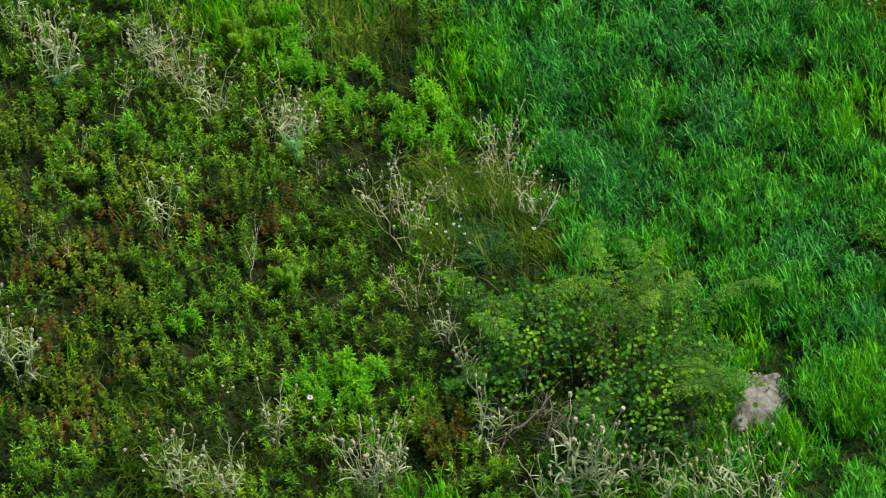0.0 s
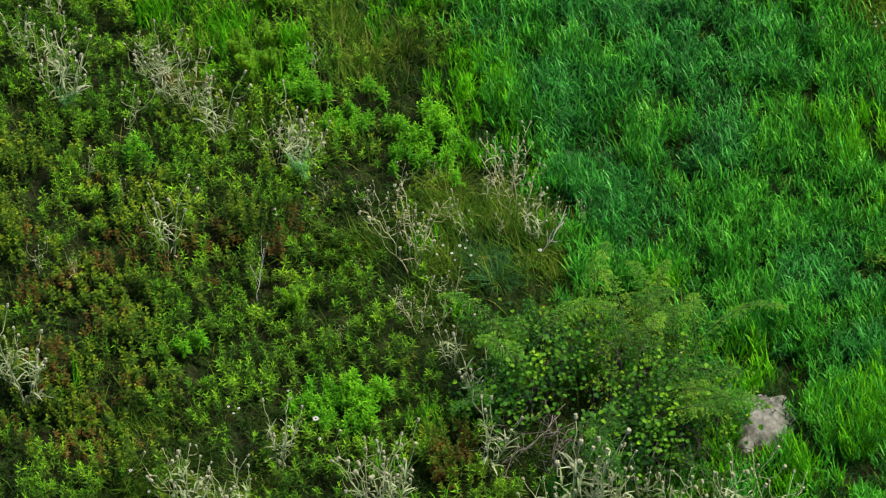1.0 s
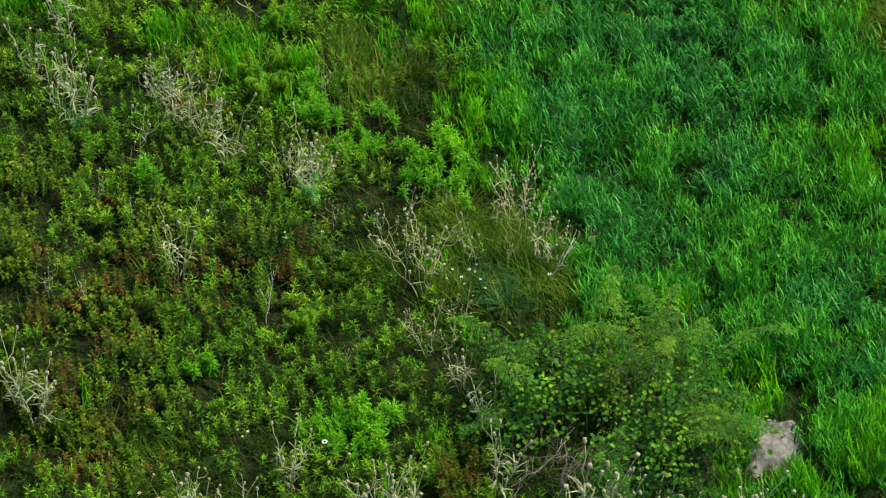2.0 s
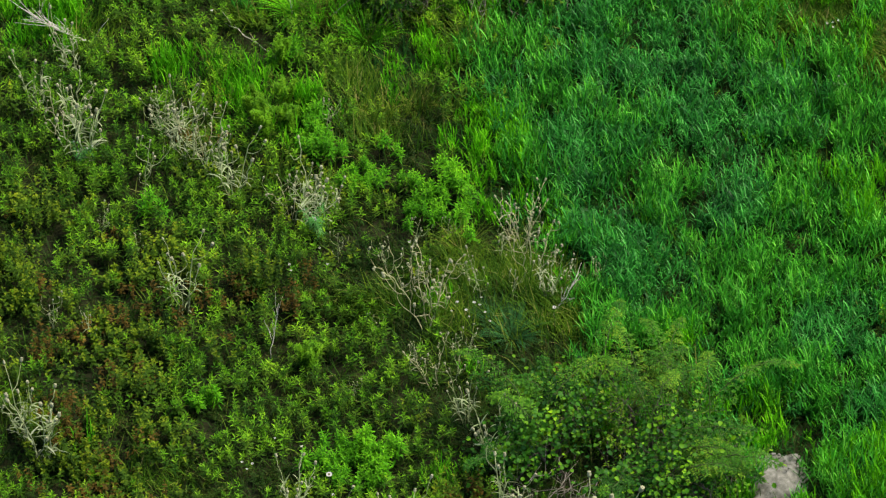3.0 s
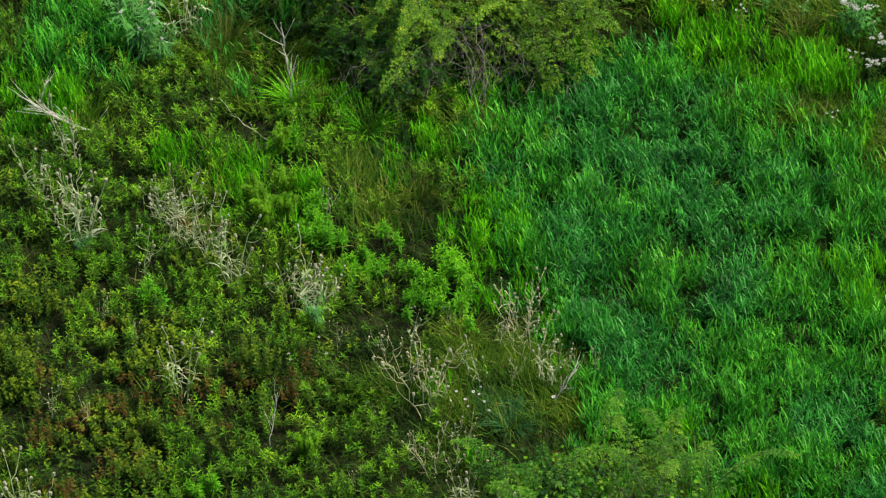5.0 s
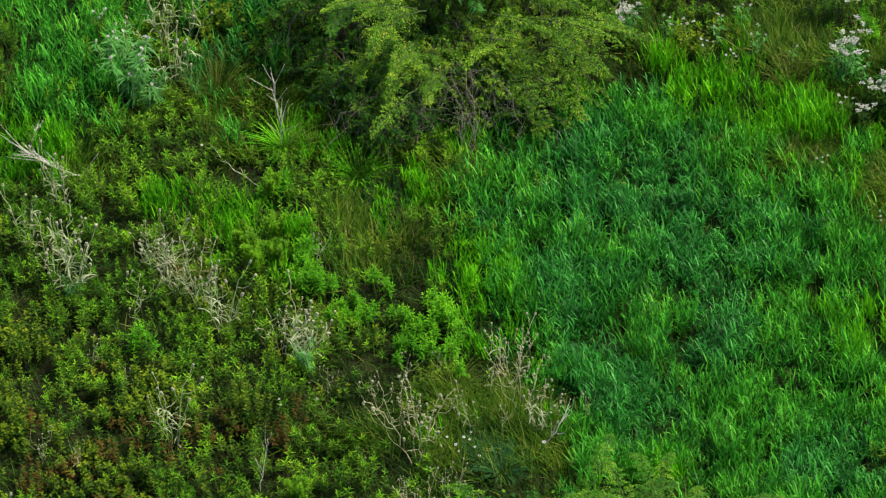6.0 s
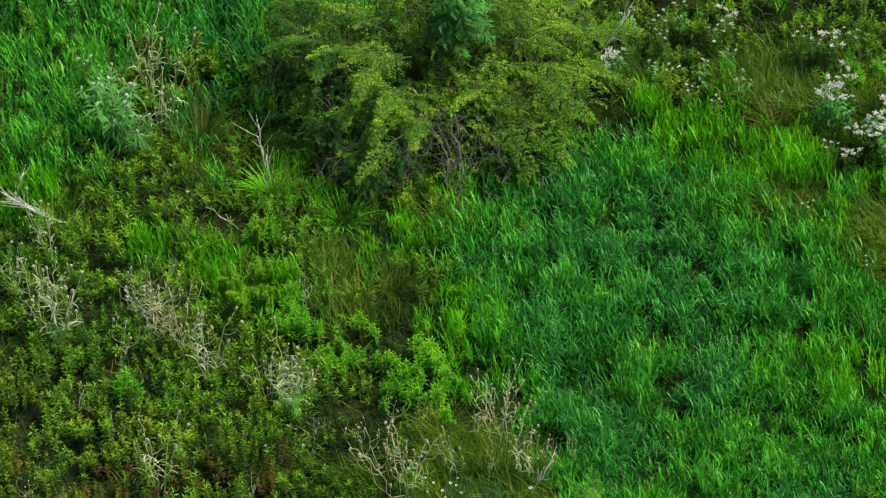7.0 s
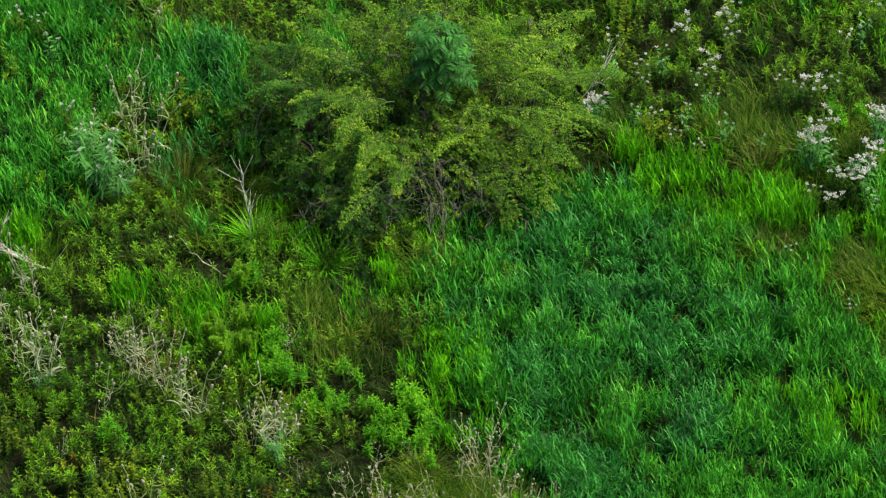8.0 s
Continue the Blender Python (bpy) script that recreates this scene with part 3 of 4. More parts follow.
SHRUB_A = shrub("tangled_shrub", *SHRUBS[0][:2], [(-0.95, 0.5, 0.8, 1.3, 11, 0.2), (0.4, 0.7, 0.9, 1.25, 10, 0.5), (1.1, -0.3, 0.95, 1.3, 12, 0.3), (0.55, -0.6, 0.75, 1.0, 8, 0.2)],
                (M_BUSHA, M_BUSHB), "low tangled shrub with feathery green arching branches in the grass", (0.06, 0.5), 17, 14, 11, bare=0.2)
SHRUB_B = shrub("yellowing_shrub", *SHRUBS[1][:2],
                [(-1.75, 0.4, 1.15, 1.9, 16, 0.7), (0.0, 0.9, 1.4, 2.4, 20, 0.4), (1.6, 0.8, 1.35, 2.2, 20, 0.05), (0.5, -0.9, 1.2, 1.6, 16, 0.1), (-1.1, -1.1, 1.15, 1.15, 14, 0.9), (1.6, -0.8, 1.05, 1.4, 12, 0.15), (-0.5, -0.2, 1.2, 1.75, 13, 0.3), (-1.5, -0.6, 1.0, 1.2, 10, 0.8), (-0.4, -1.2, 0.9, 1.15, 9, 0.1), (-1.0, -1.75, 0.7, 0.85, 9, 0.5)],
                (M_BUSHB, M_BUSHA), "large arching shrub with small olive and yellowing leaves", (0.044, 0.55), 48, 16, 12, bare=0.12)


def bare_canes(thing, n, cx, cy, wide, tall, seed):
    """Leafless grey canes that droop out of the shrub's open side to the ground."""
    r = np.random.default_rng(seed)
    for k in range(n):
        x0, y0 = cx + r.normal(0, wide), cy + r.normal(0, 0.2)
        p0 = np.array([x0 * 0.6, y0 * 0.55, r.uniform(0.6, 1.0) * tall])
        e = np.array([x0 + r.normal(0, 0.5), y0 - r.uniform(0.0, 0.5), r.uniform(0.02, 0.5)])
        line = arc(p0, (p0 + e) / 2 + np.array([r.normal(0, 0.22), -0.15, 0.15]), e, 8)
        line[1:-1] += r.normal(0, 0.055, (6, 3))
        wood = [tube(line, 0.0065, 0.003, 4)]
        for _ in range(9):
            u = r.uniform(1, 6.9)
            q = line[int(u)] + (line[int(u) + 1] - line[int(u)]) * (u % 1)
            w = r.normal(0, 0.2, 3)
            wood.append(tube(arc(q, q + w * 0.5 + r.normal(0, 0.03, 3), q + w, 4), 0.005, 0.002, 3))
        piece("bare_cane", wood, M_TWIG, thing, "leafless grey cane")


M_TWIG = rough_mat("grey_twig", [(0.3, (0.09, 0.08, 0.06)), (0.5, (0.19, 0.17, 0.135)), (0.7, (0.32, 0.29, 0.24))], scale=14, bump_d=0.004)
bare_canes(SHRUB_B, 26, 0.0, -1.75, 0.55, 1.2, 13)
bare_canes(SHRUB_A, 14, -0.75, -0.75, 0.4, 0.75, 15)
bare_canes(SHRUB_B, 14, -1.0, -1.9, 0.5, 0.8, 14)


# ---- arching sprays on the shrubs ----
M_SPRAY = leaf_mat("spray_leaflet", [(0.1, (0.024, 0.12, 0.009)), (0.6, (0.072, 0.225, 0.013)), (0.95, (0.21, 0.37, 0.024))], clump=2.5)


def sprays(thing, places, material, leaf_l, leaf_w, seed, loose=0.55, twist=0.8):
    """Long fern-like shoots with side twigs in two rows; a place: root x, y, z, heading, length, rise."""
    r = np.random.default_rng(seed)
    for px, py, pz, head, ln, rise in places:
        d = np.array([np.cos(head), np.sin(head), 0.0])
        roll = r.normal(0, twist)
        s = np.array([-d[1], d[0], 0.0]) * math.cos(roll) + np.array([0, 0, math.sin(roll)])
        p0 = np.array([px, py, pz])
        line = arc(p0, p0 + d * ln * 0.5 + np.array([0, 0, rise]), p0 + d * ln + np.array([0, 0, rise * 0.55]), 10)
        line[1:] += r.normal(0, 0.012, (9, 3))
        wood, B, W = [tube(line, 0.012, 0.003, 4)], [], []
        for k in range(26):
            u = 1.5 + 7.4 * k / 26
            q = line[int(u)] + (line[int(u) + 1] - line[int(u)]) * (u % 1)
            sgn = 1 if k % 2 else -1
            tw = (s * sgn * r.uniform(0.7, 1.1) + d * r.uniform(0.3, 0.8) + np.array([0, 0, r.uniform(-0.2, 0.3)])) * (0.25 * (1.15 - k / 26))
            tl = arc(q, q + tw * 0.55 + np.array([0, 0, 0.03]), q + tw - np.array([0, 0, 0.03]), 4)
            wood.append(tube(tl, 0.004, 0.0015, 3))
            m = 12
            v = np.linspace(0.1, 2.99, m)
            i = v.astype(int)
            B.append(tl[i] + (tl[i + 1] - tl[i]) * (v - i)[:, None])
            t2 = np.cross(unit(tw[None])[0], np.array([0, 0, 1.0]))
            W.append(unit(tw[None]) * 0.6 + t2[None] * np.where(np.arange(m) % 2, 1, -1)[:, None] + r.normal(0, loose, (m, 3)))
        cane = piece("spray", wood, M_STEM, thing)
        B, W = np.concatenate(B), np.concatenate(W)
        ls = leaf_l * r.uniform(0.7, 1.3, len(B))
        piece("foliage", [leaves(B, W, ls, ls * leaf_w)], material, cane)


def ring_of_sprays(n, rx, ry, tall, seed, reach=(0.9, 1.5)):
    r = np.random.default_rng(seed)
    out = []
    for k in range(n):
        a, q = r.uniform(0, 6.28), r.uniform(0.25, 0.8)
        out.append((np.cos(a) * rx * q, np.sin(a) * ry * q, tall * (1 - 0.7 * q * q) * 0.8, a + r.normal(0, 0.5), r.uniform(*reach), r.uniform(0.1, 0.45)))
    return out


sprays(SHRUB_A, ring_of_sprays(10, SHRUBS[0][2], SHRUBS[0][3], 1.6, 21), M_BUSHA, 0.058, 0.45, 22)
sprays(SHRUB_B, ring_of_sprays(30, SHRUBS[1][2], SHRUBS[1][3], 2.4, 23, (1.0, 1.8)), M_BUSHB, 0.045, 0.42, 24, 0.3, 0.4)
fr = np.random.default_rng(29)
FRONT = [(fr.uniform(-1.5, 1.0), fr.uniform(-1.3, -0.4), fr.uniform(0.9, 1.3), -1.57 + fr.normal(0, 0.7), fr.uniform(0.9, 1.4), fr.uniform(0.2, 0.55)) for _ in range(9)]
SIDES = [(fr.uniform(1.0, 2.0), fr.uniform(-0.6, 1.0), fr.uniform(1.3, 1.8), fr.normal(-0.3, 0.7), fr.uniform(0.9, 1.4), fr.uniform(0.2, 0.55)) for _ in range(7)]
LEFT_SIDE = [(fr.uniform(-2.2, -1.2), fr.uniform(-0.2, 1.0), fr.uniform(1.3, 1.8), 3.1 + fr.normal(0, 0.6), fr.uniform(0.8, 1.2), fr.uniform(0.2, 0.5)) for _ in range(6)]


rr = np.random.default_rng(27)
UPWARD = [(0.25 + rr.normal(0, 0.8), 0.5 + rr.normal(0, 0.35), rr.uniform(0.75, 1.05), 0.15 + 2.7 * (k + rr.random()) / 12, rr.uniform(1.0, 1.6), rr.uniform(0.9, 1.4)) for k in range(12)]
SIDEWARD = [(1.0 + rr.normal(0, 0.3), rr.normal(-0.1, 0.4), rr.uniform(0.7, 1.0), rr.uniform(-0.6, 0.8), rr.uniform(0.9, 1.3), rr.uniform(0.5, 0.9)) for _ in range(4)]
LEFTWARD = [(-0.8 + rr.normal(0, 0.3), 0.3 + rr.normal(0, 0.3), rr.uniform(0.7, 1.0), rr.uniform(1.9, 3.4), rr.uniform(0.7, 1.1), rr.uniform(0.6, 1.0)) for _ in range(2)]
sprays(SHRUB_B, FRONT + SIDES, M_BUSHB, 0.052, 0.42, 30, 0.3, 0.4)
sprays(SHRUB_B, LEFT_SIDE, M_BUSHA, 0.05, 0.42, 33, 0.3, 0.4)
sprays(SHRUB_A, UPWARD + SIDEWARD + LEFTWARD, M_SPRAY, 0.06, 0.36, 28, 0.2, 0.3)


# ---- a climbing vine over the low shrub ----
def leaf_shape(name, length, width, material):
    V, F = leaves(np.zeros((1, 3)), np.array([[1.0, 0, 0]]), np.array([length]), np.array([width]), 0.2, 0.18, 1.0)
    return mesh_of(name, V, F, material)


def climbing_vine():
    r = np.random.default_rng(31)
    sx, sy, rx, ry = SHRUBS[0]
    vine = new("climbing_vine")
    vine.location = (sx, sy, 0.0)
    tagged(vine, "climbing vine with round bright green leaves over the shrub", "vine")
    shapes = [leaf_shape("leaf", 0.09 * k, 0.08 * k, M_VINE) for k in (0.65, 0.85, 1.05)]
    for head, span in ((2.9, 0.8), (2.3, 0.5), (2.6, 0.6), (5.15, 0.75), (5.6, 0.8), (1.9, 0.35), (0.3, 0.6), (3.2, 0.45), (6.0, 0.7), (4.9, 0.5)):
        line = []
        for k in range(12):
            q = 0.98 - span * k / 12
            a = head + 0.35 * math.sin(k * 0.9 + head * 3)
            line.append((np.cos(a) * rx * q, np.sin(a) * ry * q, max(-0.02, 1.42 * (1 - 0.72 * q * q) * min(1, k / 3))))
        line = np.array(line)
        stem = piece("stem", [tube(line, 0.007, 0.003, 4)], M_STEM, vine)
        n = 330
        u = r.uniform(0.4, 10.99, n)
        i = u.astype(int)
        B = line[i] + (line[i + 1] - line[i]) * (u - i)[:, None] + r.normal(0, 0.24, (n, 3))
        B[:, 2] = np.maximum(B[:, 2], 0.1)
        k = r.uniform(0.6, 1.2, n)
        piece("foliage", [leaves(B, r.normal(0, 1, (n, 3)) * np.array([1, 1, 0.5]), 0.074 * k, 0.066 * k, 0.2, 0.18, 1.0)], M_VINE, stem)
        for j in range(30):
            u = r.uniform(0.6, 10.99)
            p = line[int(u)] + (line[int(u) + 1] - line[int(u)]) * (u % 1)
            ob = new("leaf", shapes[j % 3])
            ob.parent = vine
            out = unit(np.array([[p[0] / rx, p[1] / ry, 0.6]]))[0]
            p = p + r.normal(0, 0.13, 3) + out * 0.10
            ob.matrix_basis = Matrix.Translation(p.tolist()) @ Euler((r.normal(0, 0.5), r.normal(0.1, 0.5), r.uniform(0, 6.28))).to_matrix().to_4x4()


climbing_vine()


# ---- dried weeds ----
M_STRAW = rough_mat("dry_grey_green_stalk", [(0.25, (0.12, 0.16, 0.06)), (0.5, (0.24, 0.28, 0.13)), (0.75, (0.40, 0.43, 0.25))], scale=9, bump_d=0.002, island=0.5)
M_SEED = rough_mat("dry_seed_head", [(0.3, (0.16, 0.165, 0.09)), (0.55, (0.30, 0.30, 0.18)), (0.75, (0.46, 0.45, 0.31))], scale=30, bump_d=0.004)
M_DEAD = rough_mat("bleached_dead_wood", [(0.3, (0.25, 0.22, 0.17)), (0.5, (0.44, 0.41, 0.34)), (0.7, (0.62, 0.59, 0.51))], scale=20, bump_d=0.003)


def bud(radius, long, sides=6):
    """A bristly seed head: a small spindle with a crown of bracts."""
    prof = [(0.15, -0.5), (0.8, -0.28), (1.0, 0.05), (0.7, 0.38), (0.9, 0.5), (0.2, 0.42)]
    th = np.arange(sides) * 2 * np.pi / sides
    V = np.array([(radius * a * math.cos(t), radius * a * math.sin(t), long * (z + 0.5)) for a, z in prof for t in th])
    i, j = np.meshgrid(np.arange(len(prof) - 1), np.arange(sides), indexing="ij")
    i, j = i.ravel(), j.ravel()
    F = np.stack([i * sides + j, i * sides + (j + 1) % sides, (i + 1) * sides + (j + 1) % sides, (i + 1) * sides + j], 1)
    return V, [F]


BUD = mesh_of("seed_head", *bud(0.0155, 0.042), M_SEED)


M_WEED = leaf_mat("grey_green_weed_leaf", [(0.15, (0.14, 0.20, 0.075)), (0.5, (0.30, 0.37, 0.17)), (0.85, (0.50, 0.55, 0.33))], hue=0.01, rough=0.75, clump=3.0, single=0.6)
M_BEIGE = rough_mat("dry_beige_stalk", [(0.25, (0.15, 0.15, 0.065)), (0.5, (0.30, 0.29, 0.15)), (0.75, (0.46, 0.44, 0.27))], scale=9, bump_d=0.002, island=0.5)


def dried_weed(seed, stems, branches, leafy, label, fan=(0.05, 0.42), stalk=M_STRAW, thick=0.0065, crook=0.012):
    """Stalks that fan out from one root, bare at the top under a seed head, with long curled leaves lower down and forking side branches."""
    r = np.random.default_rng(seed)
    thing = tagged(new("dried_weed"), label, "weed", "dried weeds in the meadow")

    def head_on(parent, p, d):
        ob = new("seed_head", BUD)
        ob.parent = parent
        ob.matrix_basis = Matrix.Translation(p.tolist()) @ Vector(d.tolist()).to_track_quat("Z", "Y").to_matrix().to_4x4() @ Matrix.Scale(r.uniform(0.75, 1.25), 4)

    for j in range(stems):
        a, tilt, tall = 6.28 * (j + r.random()) / stems, r.uniform(*fan), r.uniform(0.55, 1.0)
        out = np.array([np.cos(a), np.sin(a), 0.0])
        foot = out * 0.03
        top = foot + out * tilt * tall + np.array([0, 0, tall * (1 - 0.25 * tilt)])
        main = arc(foot - np.array([0, 0, 0.05]), foot + out * tilt * 0.3 + np.array([0, 0, tall * 0.55]), top, 9)
        main[1:-1] += r.normal(0, crook, (7, 3))
        stem = piece("stem", [tube(main, thick, thick * 0.5, 4)], stalk, thing)
        head_on(stem, top, main[-1] - main[-2])
        for k in range(branches):
            s = 2.4 + 4.6 * (k + r.random()) / branches
            q = main[int(s)] + (main[int(s) + 1] - main[int(s)]) * (s % 1)
            b, ln = r.uniform(0, 6.28), r.uniform(0.15, 0.36)
            d = np.array([np.cos(b), np.sin(b), 0])
            e = q + d * ln * r.uniform(0.4, 0.8) + np.array([0, 0, ln * r.uniform(0.4, 1.0)])
            bl = arc(q, q + d * ln * 0.65 + np.array([0, 0, ln * 0.1]), e, 5)
            bl[1:-1] += r.normal(0, crook * 0.6, (3, 3))
            piece("branch", [tube(bl, thick * 0.7, thick * 0.35, 3)], stalk, stem)
            if r.random() < 0.7:
                head_on(stem, e, bl[-1] - bl[-2])
        if leafy:
            u = r.uniform(0.6, 5.6, leafy)
            i = u.astype(int)
            B = main[i] + (main[i + 1] - main[i]) * (u - i)[:, None]
            piece("foliage", [blades(B, r.uniform(0.09, 0.19, leafy), r.uniform(0.012, 0.023, leafy), r.uniform(0, 6.28, leafy),
                                     r.uniform(0.3, 1.1, leafy), r.uniform(0.2, 1.9, leafy), 4)], M_WEED, stem, "curled grey-green leaves")
    return thing


WEEDS = [
    dried_weed(41, 5, 1, 7, "dried grey-green weed with seed heads and curled leaves"),
    dried_weed(42, 6, 1, 9, "dried pale weed thick with curled narrow leaves"),
    dried_weed(43, 6, 2, 4, "dried branching weed with many round seed heads", (0.08, 0.5)),
    dried_weed(44, 2, 3, 2, "dried thin weed stalk with few branches and heads"),
    dried_weed(45, 4, 4, 1, "dried beige weed with crooked forked stalks and seed heads", (0.08, 0.42), M_BEIGE, 0.007, 0.018),
]


def plant_at(first, used, m):
    """Puts the model itself at its first place and copies of it at the rest."""
    if first in used:
        k = first.scale
        return copy_thing(first, m @ Matrix.Diagonal((1 / k[0], 1 / k[1], 1 / k[2], 1)))
    used.add(first)
    first.matrix_basis = m
    return first


# x, y and height of each weed, by kind
LEANING_WEEDS = [
    (-5.88, 2.07, 1.27),
    (-4.00, 1.33, 1.14),
    (-3.30, 0.49, 1.33),
    (-3.99, -1.93, 1.33),
    (-6.27, -4.70, 1.27),
    (-3.46, -7.39, 1.46),
    (2.60, -7.36, 1.58),
    (3.59, -7.48, 1.20),
    (4.54, -7.71, 1.52),
    (2.76, -7.58, 1.27),
    (-4.50, 7.54, 1.39),
    (-5.96, 3.45, 1.14),
    (-6.53, 2.47, 1.14),
    (-4.48, 2.18, 0.89),
    (1.63, -1.70, 1.01),
    (0.37, -4.31, 1.01),
]
THICK_WEEDS = [
    (-5.71, 1.29, 1.65),
    (-4.35, 1.66, 1.08),
    (-2.18, 0.35, 1.01),
    (-5.99, -5.11, 1.58),
    (0.85, -5.25, 1.39),
    (0.88, -6.50, 1.39),
    (-2.20, -6.29, 1.20),
    (-0.50, -7.26, 1.52),
    (-2.75, -7.46, 1.14),
    (2.18, -7.46, 2.09),
    (3.15, -7.14, 1.08),
    (-4.15, 1.92, 1.14),
    (-1.82, 0.06, 1.01),
]
BRANCHING_WEEDS = [
    (-3.58, 1.07, 1.27),
    (-2.04, -0.01, 1.52),
    (-0.79, -7.43, 1.71),
    (-3.04, -7.51, 1.27),
    (1.83, -7.73, 1.39),
    (4.05, -7.65, 1.39),
    (5.08, -7.88, 1.39),
    (-4.27, 6.54, 1.52),
]
THIN_WEEDS = [
    (-4.74, 0.66, 1.20),
    (0.66, -1.62, 0.95),
    (-6.00, -2.27, 0.89),
    (-5.37, -2.52, 0.76),
    (0.19, -3.49, 0.82),
    (-5.38, -0.24, 0.76),
    (-4.12, 7.68, 1.39),
    (-4.05, 10.11, 1.39),
    (2.43, -1.46, 0.76),
    (-1.84, 2.02, 0.89),
    (-4.74, -0.63, 0.63),
    (-0.84, -0.86, 0.76),
    (-0.48, -0.56, 0.76),
    (0.49, -1.25, 0.70),
    (0.94, -0.89, 0.76),
    (-1.63, -0.79, 0.63),
    (1.10, -1.69, 0.70),
    (0.05, -0.44, 0.63),
    (-1.10, -2.51, 0.57),
    (0.38, -2.89, 0.76),
    (-1.27, -3.82, 0.63),
    (-0.40, -3.12, 0.63),
    (1.90, -1.45, 0.76),
    (2.11, -1.70, 0.76),
    (0.21, -2.89, 0.76),
]
FORKED_WEEDS = [
    (-0.21, -2.34, 1.3),
    (-0.09, -1.92, 1.1),
    (-0.52, -1.67, 1.0),
    (1.30, -0.45, 1.0),
    (1.42, -1.26, 1.1),
    (-3.78, 1.52, 1.01),
    (-2.36, 0.16, 0.89),
    (-6.05, 1.81, 1.01),
    (-0.91, -7.26, 1.27),
    (-3.67, -7.22, 1.14),
    (1.20, -0.83, 1.01),
    (-0.10, -3.60, 0.89),
]
used = set()
wr = np.random.default_rng(46)
for model, places in zip(WEEDS, (LEANING_WEEDS, THICK_WEEDS, BRANCHING_WEEDS, THIN_WEEDS, FORKED_WEEDS)):
    for x, y, h in places:
        z = float(ground_z(np.array([x]), np.array([y]))[0])
        turn = pose(x, y, z, 0, 0, wr.uniform(20, 160)) @ pose(0, 0, 0, 0, wr.uniform(3, 14), 0) @ pose(0, 0, 0, 0, 0, wr.uniform(0, 360))
        plant_at(model, used, turn @ Matrix.Diagonal((h * 1.15, h * 1.15, h * 1.12, 1)))


# ---- bare bleached twigs ----
def dead_branch(name, x, y, ln, lift, head, forks, seed, label, thick=0.012):
    """A bare branch: lift 90 stands upright, lift near 0 lies in the grass."""
    r = np.random.default_rng(seed)
    z = float(ground_z(np.array([x]), np.array([y]))[0])
    thing = new(name)
    thing.location = (x, y, z)
    tagged(thing, label, "branch")
    d = np.array([np.cos(head) * math.cos(lift), np.sin(head) * math.cos(lift), math.sin(lift)])
    line = arc((0, 0, -0.04), d * ln * 0.5 + r.normal(0, 0.03, 3), d * ln, 9)
    line[1:] += r.normal(0, ln * 0.012, (8, 3))
    line[1:, 2] = np.maximum(line[1:, 2], 0.02)
    piece("limb", [tube(line, thick, thick * 0.3, 5)], M_DEAD, thing)
    for k in range(forks):
        u = 2 + 5.5 * (k + r.random()) / forks
        q = line[int(u)] + (line[int(u) + 1] - line[int(u)]) * (u % 1)
        w = unit((d * 1.3 + r.normal(0, 0.45, 3))[None])[0] * ln * r.uniform(0.2, 0.45)
        w[2] = abs(w[2])
        tl = arc(q, q + w * 0.5 + r.normal(0, 0.02, 3), q + w, 5)
        piece("twig", [tube(tl, thick * 0.45, thick * 0.15, 4)], M_DEAD, thing)
    return thing


dead_branch("bare_twig", -2.44, 5.3, 1.3, 1.42, 2.6, 9, 51, "upright bare bleached twig in a grass tussock", 0.017)
dead_branch("fallen_branch", -2.68, 4.0, 1.05, 0.22, 2.55, 3, 52, "fallen bleached stick caught in matted grass", 0.013)
dead_branch("dead_branch", -5.35, 4.0, 1.5, 0.30, 2.85, 26, 53, "fallen grey dead branch with many bare twigs", 0.018)
dead_branch("dead_branch", -6.72, 4.33, 0.9, 0.6, 1.2, 9, 54, "grey dead branch with upright bare twigs", 0.012)
dead_branch("dead_branch", 2.92, 8.27, 1.2, 0.9, 0.35, 10, 55, "bare pale branch beside the yellowing shrub", 0.015)
dead_branch("dead_branch", 1.66, -2.12, 0.8, 0.75, 0.7, 12, 56, "bleached tuft of bare forked twigs beside the shrub", 0.013)
dead_branch("bare_twig", -2.66, -2.95, 1.0, 1.1, 1.2, 6, 57, "thin bare bleached twig among the herbs", 0.008)
dead_branch("bare_twig", -2.46, 4.82, 1.0, 1.5, 1.3, 6, 58, "upright bare bleached twig among the grass", 0.01)


# ---- white-flowered plants ----
M_PETAL = leaf_mat("white_petal", [(0.0, (0.36, 0.37, 0.30)), (1.0, (0.66, 0.66, 0.60))], patch=(0.9, 1.1), hue=0.0, rough=0.7, through_light=0.2)
M_PALE = leaf_mat("pale_leaf", [(0.0, (0.045, 0.19, 0.03)), (0.6, (0.09, 0.31, 0.06)), (1.0, (0.20, 0.43, 0.12))], hue=0.01, rough=0.7)
M_FEATHER = leaf_mat("feathery_herb_leaf", [(0.0, (0.07, 0.22, 0.008)), (0.6, (0.13, 0.34, 0.010)), (1.0, (0.24, 0.46, 0.02))], hue=0.01)


def floret_head(r, radius, n):
    """A loose domed cluster of small white florets."""
    B = np.stack([r.normal(0, radius * 0.42, n), r.normal(0, radius * 0.42, n), r.uniform(0, radius * 0.7, n)], 1)
    W = np.concatenate([r.normal(0, 1, (n, 2)), r.uniform(0.1, 1.0, (n, 1))], 1)
    return leaves(B, W, np.full(n, 0.03), np.full(n, 0.026), 0.0, 0.3, 1.0)


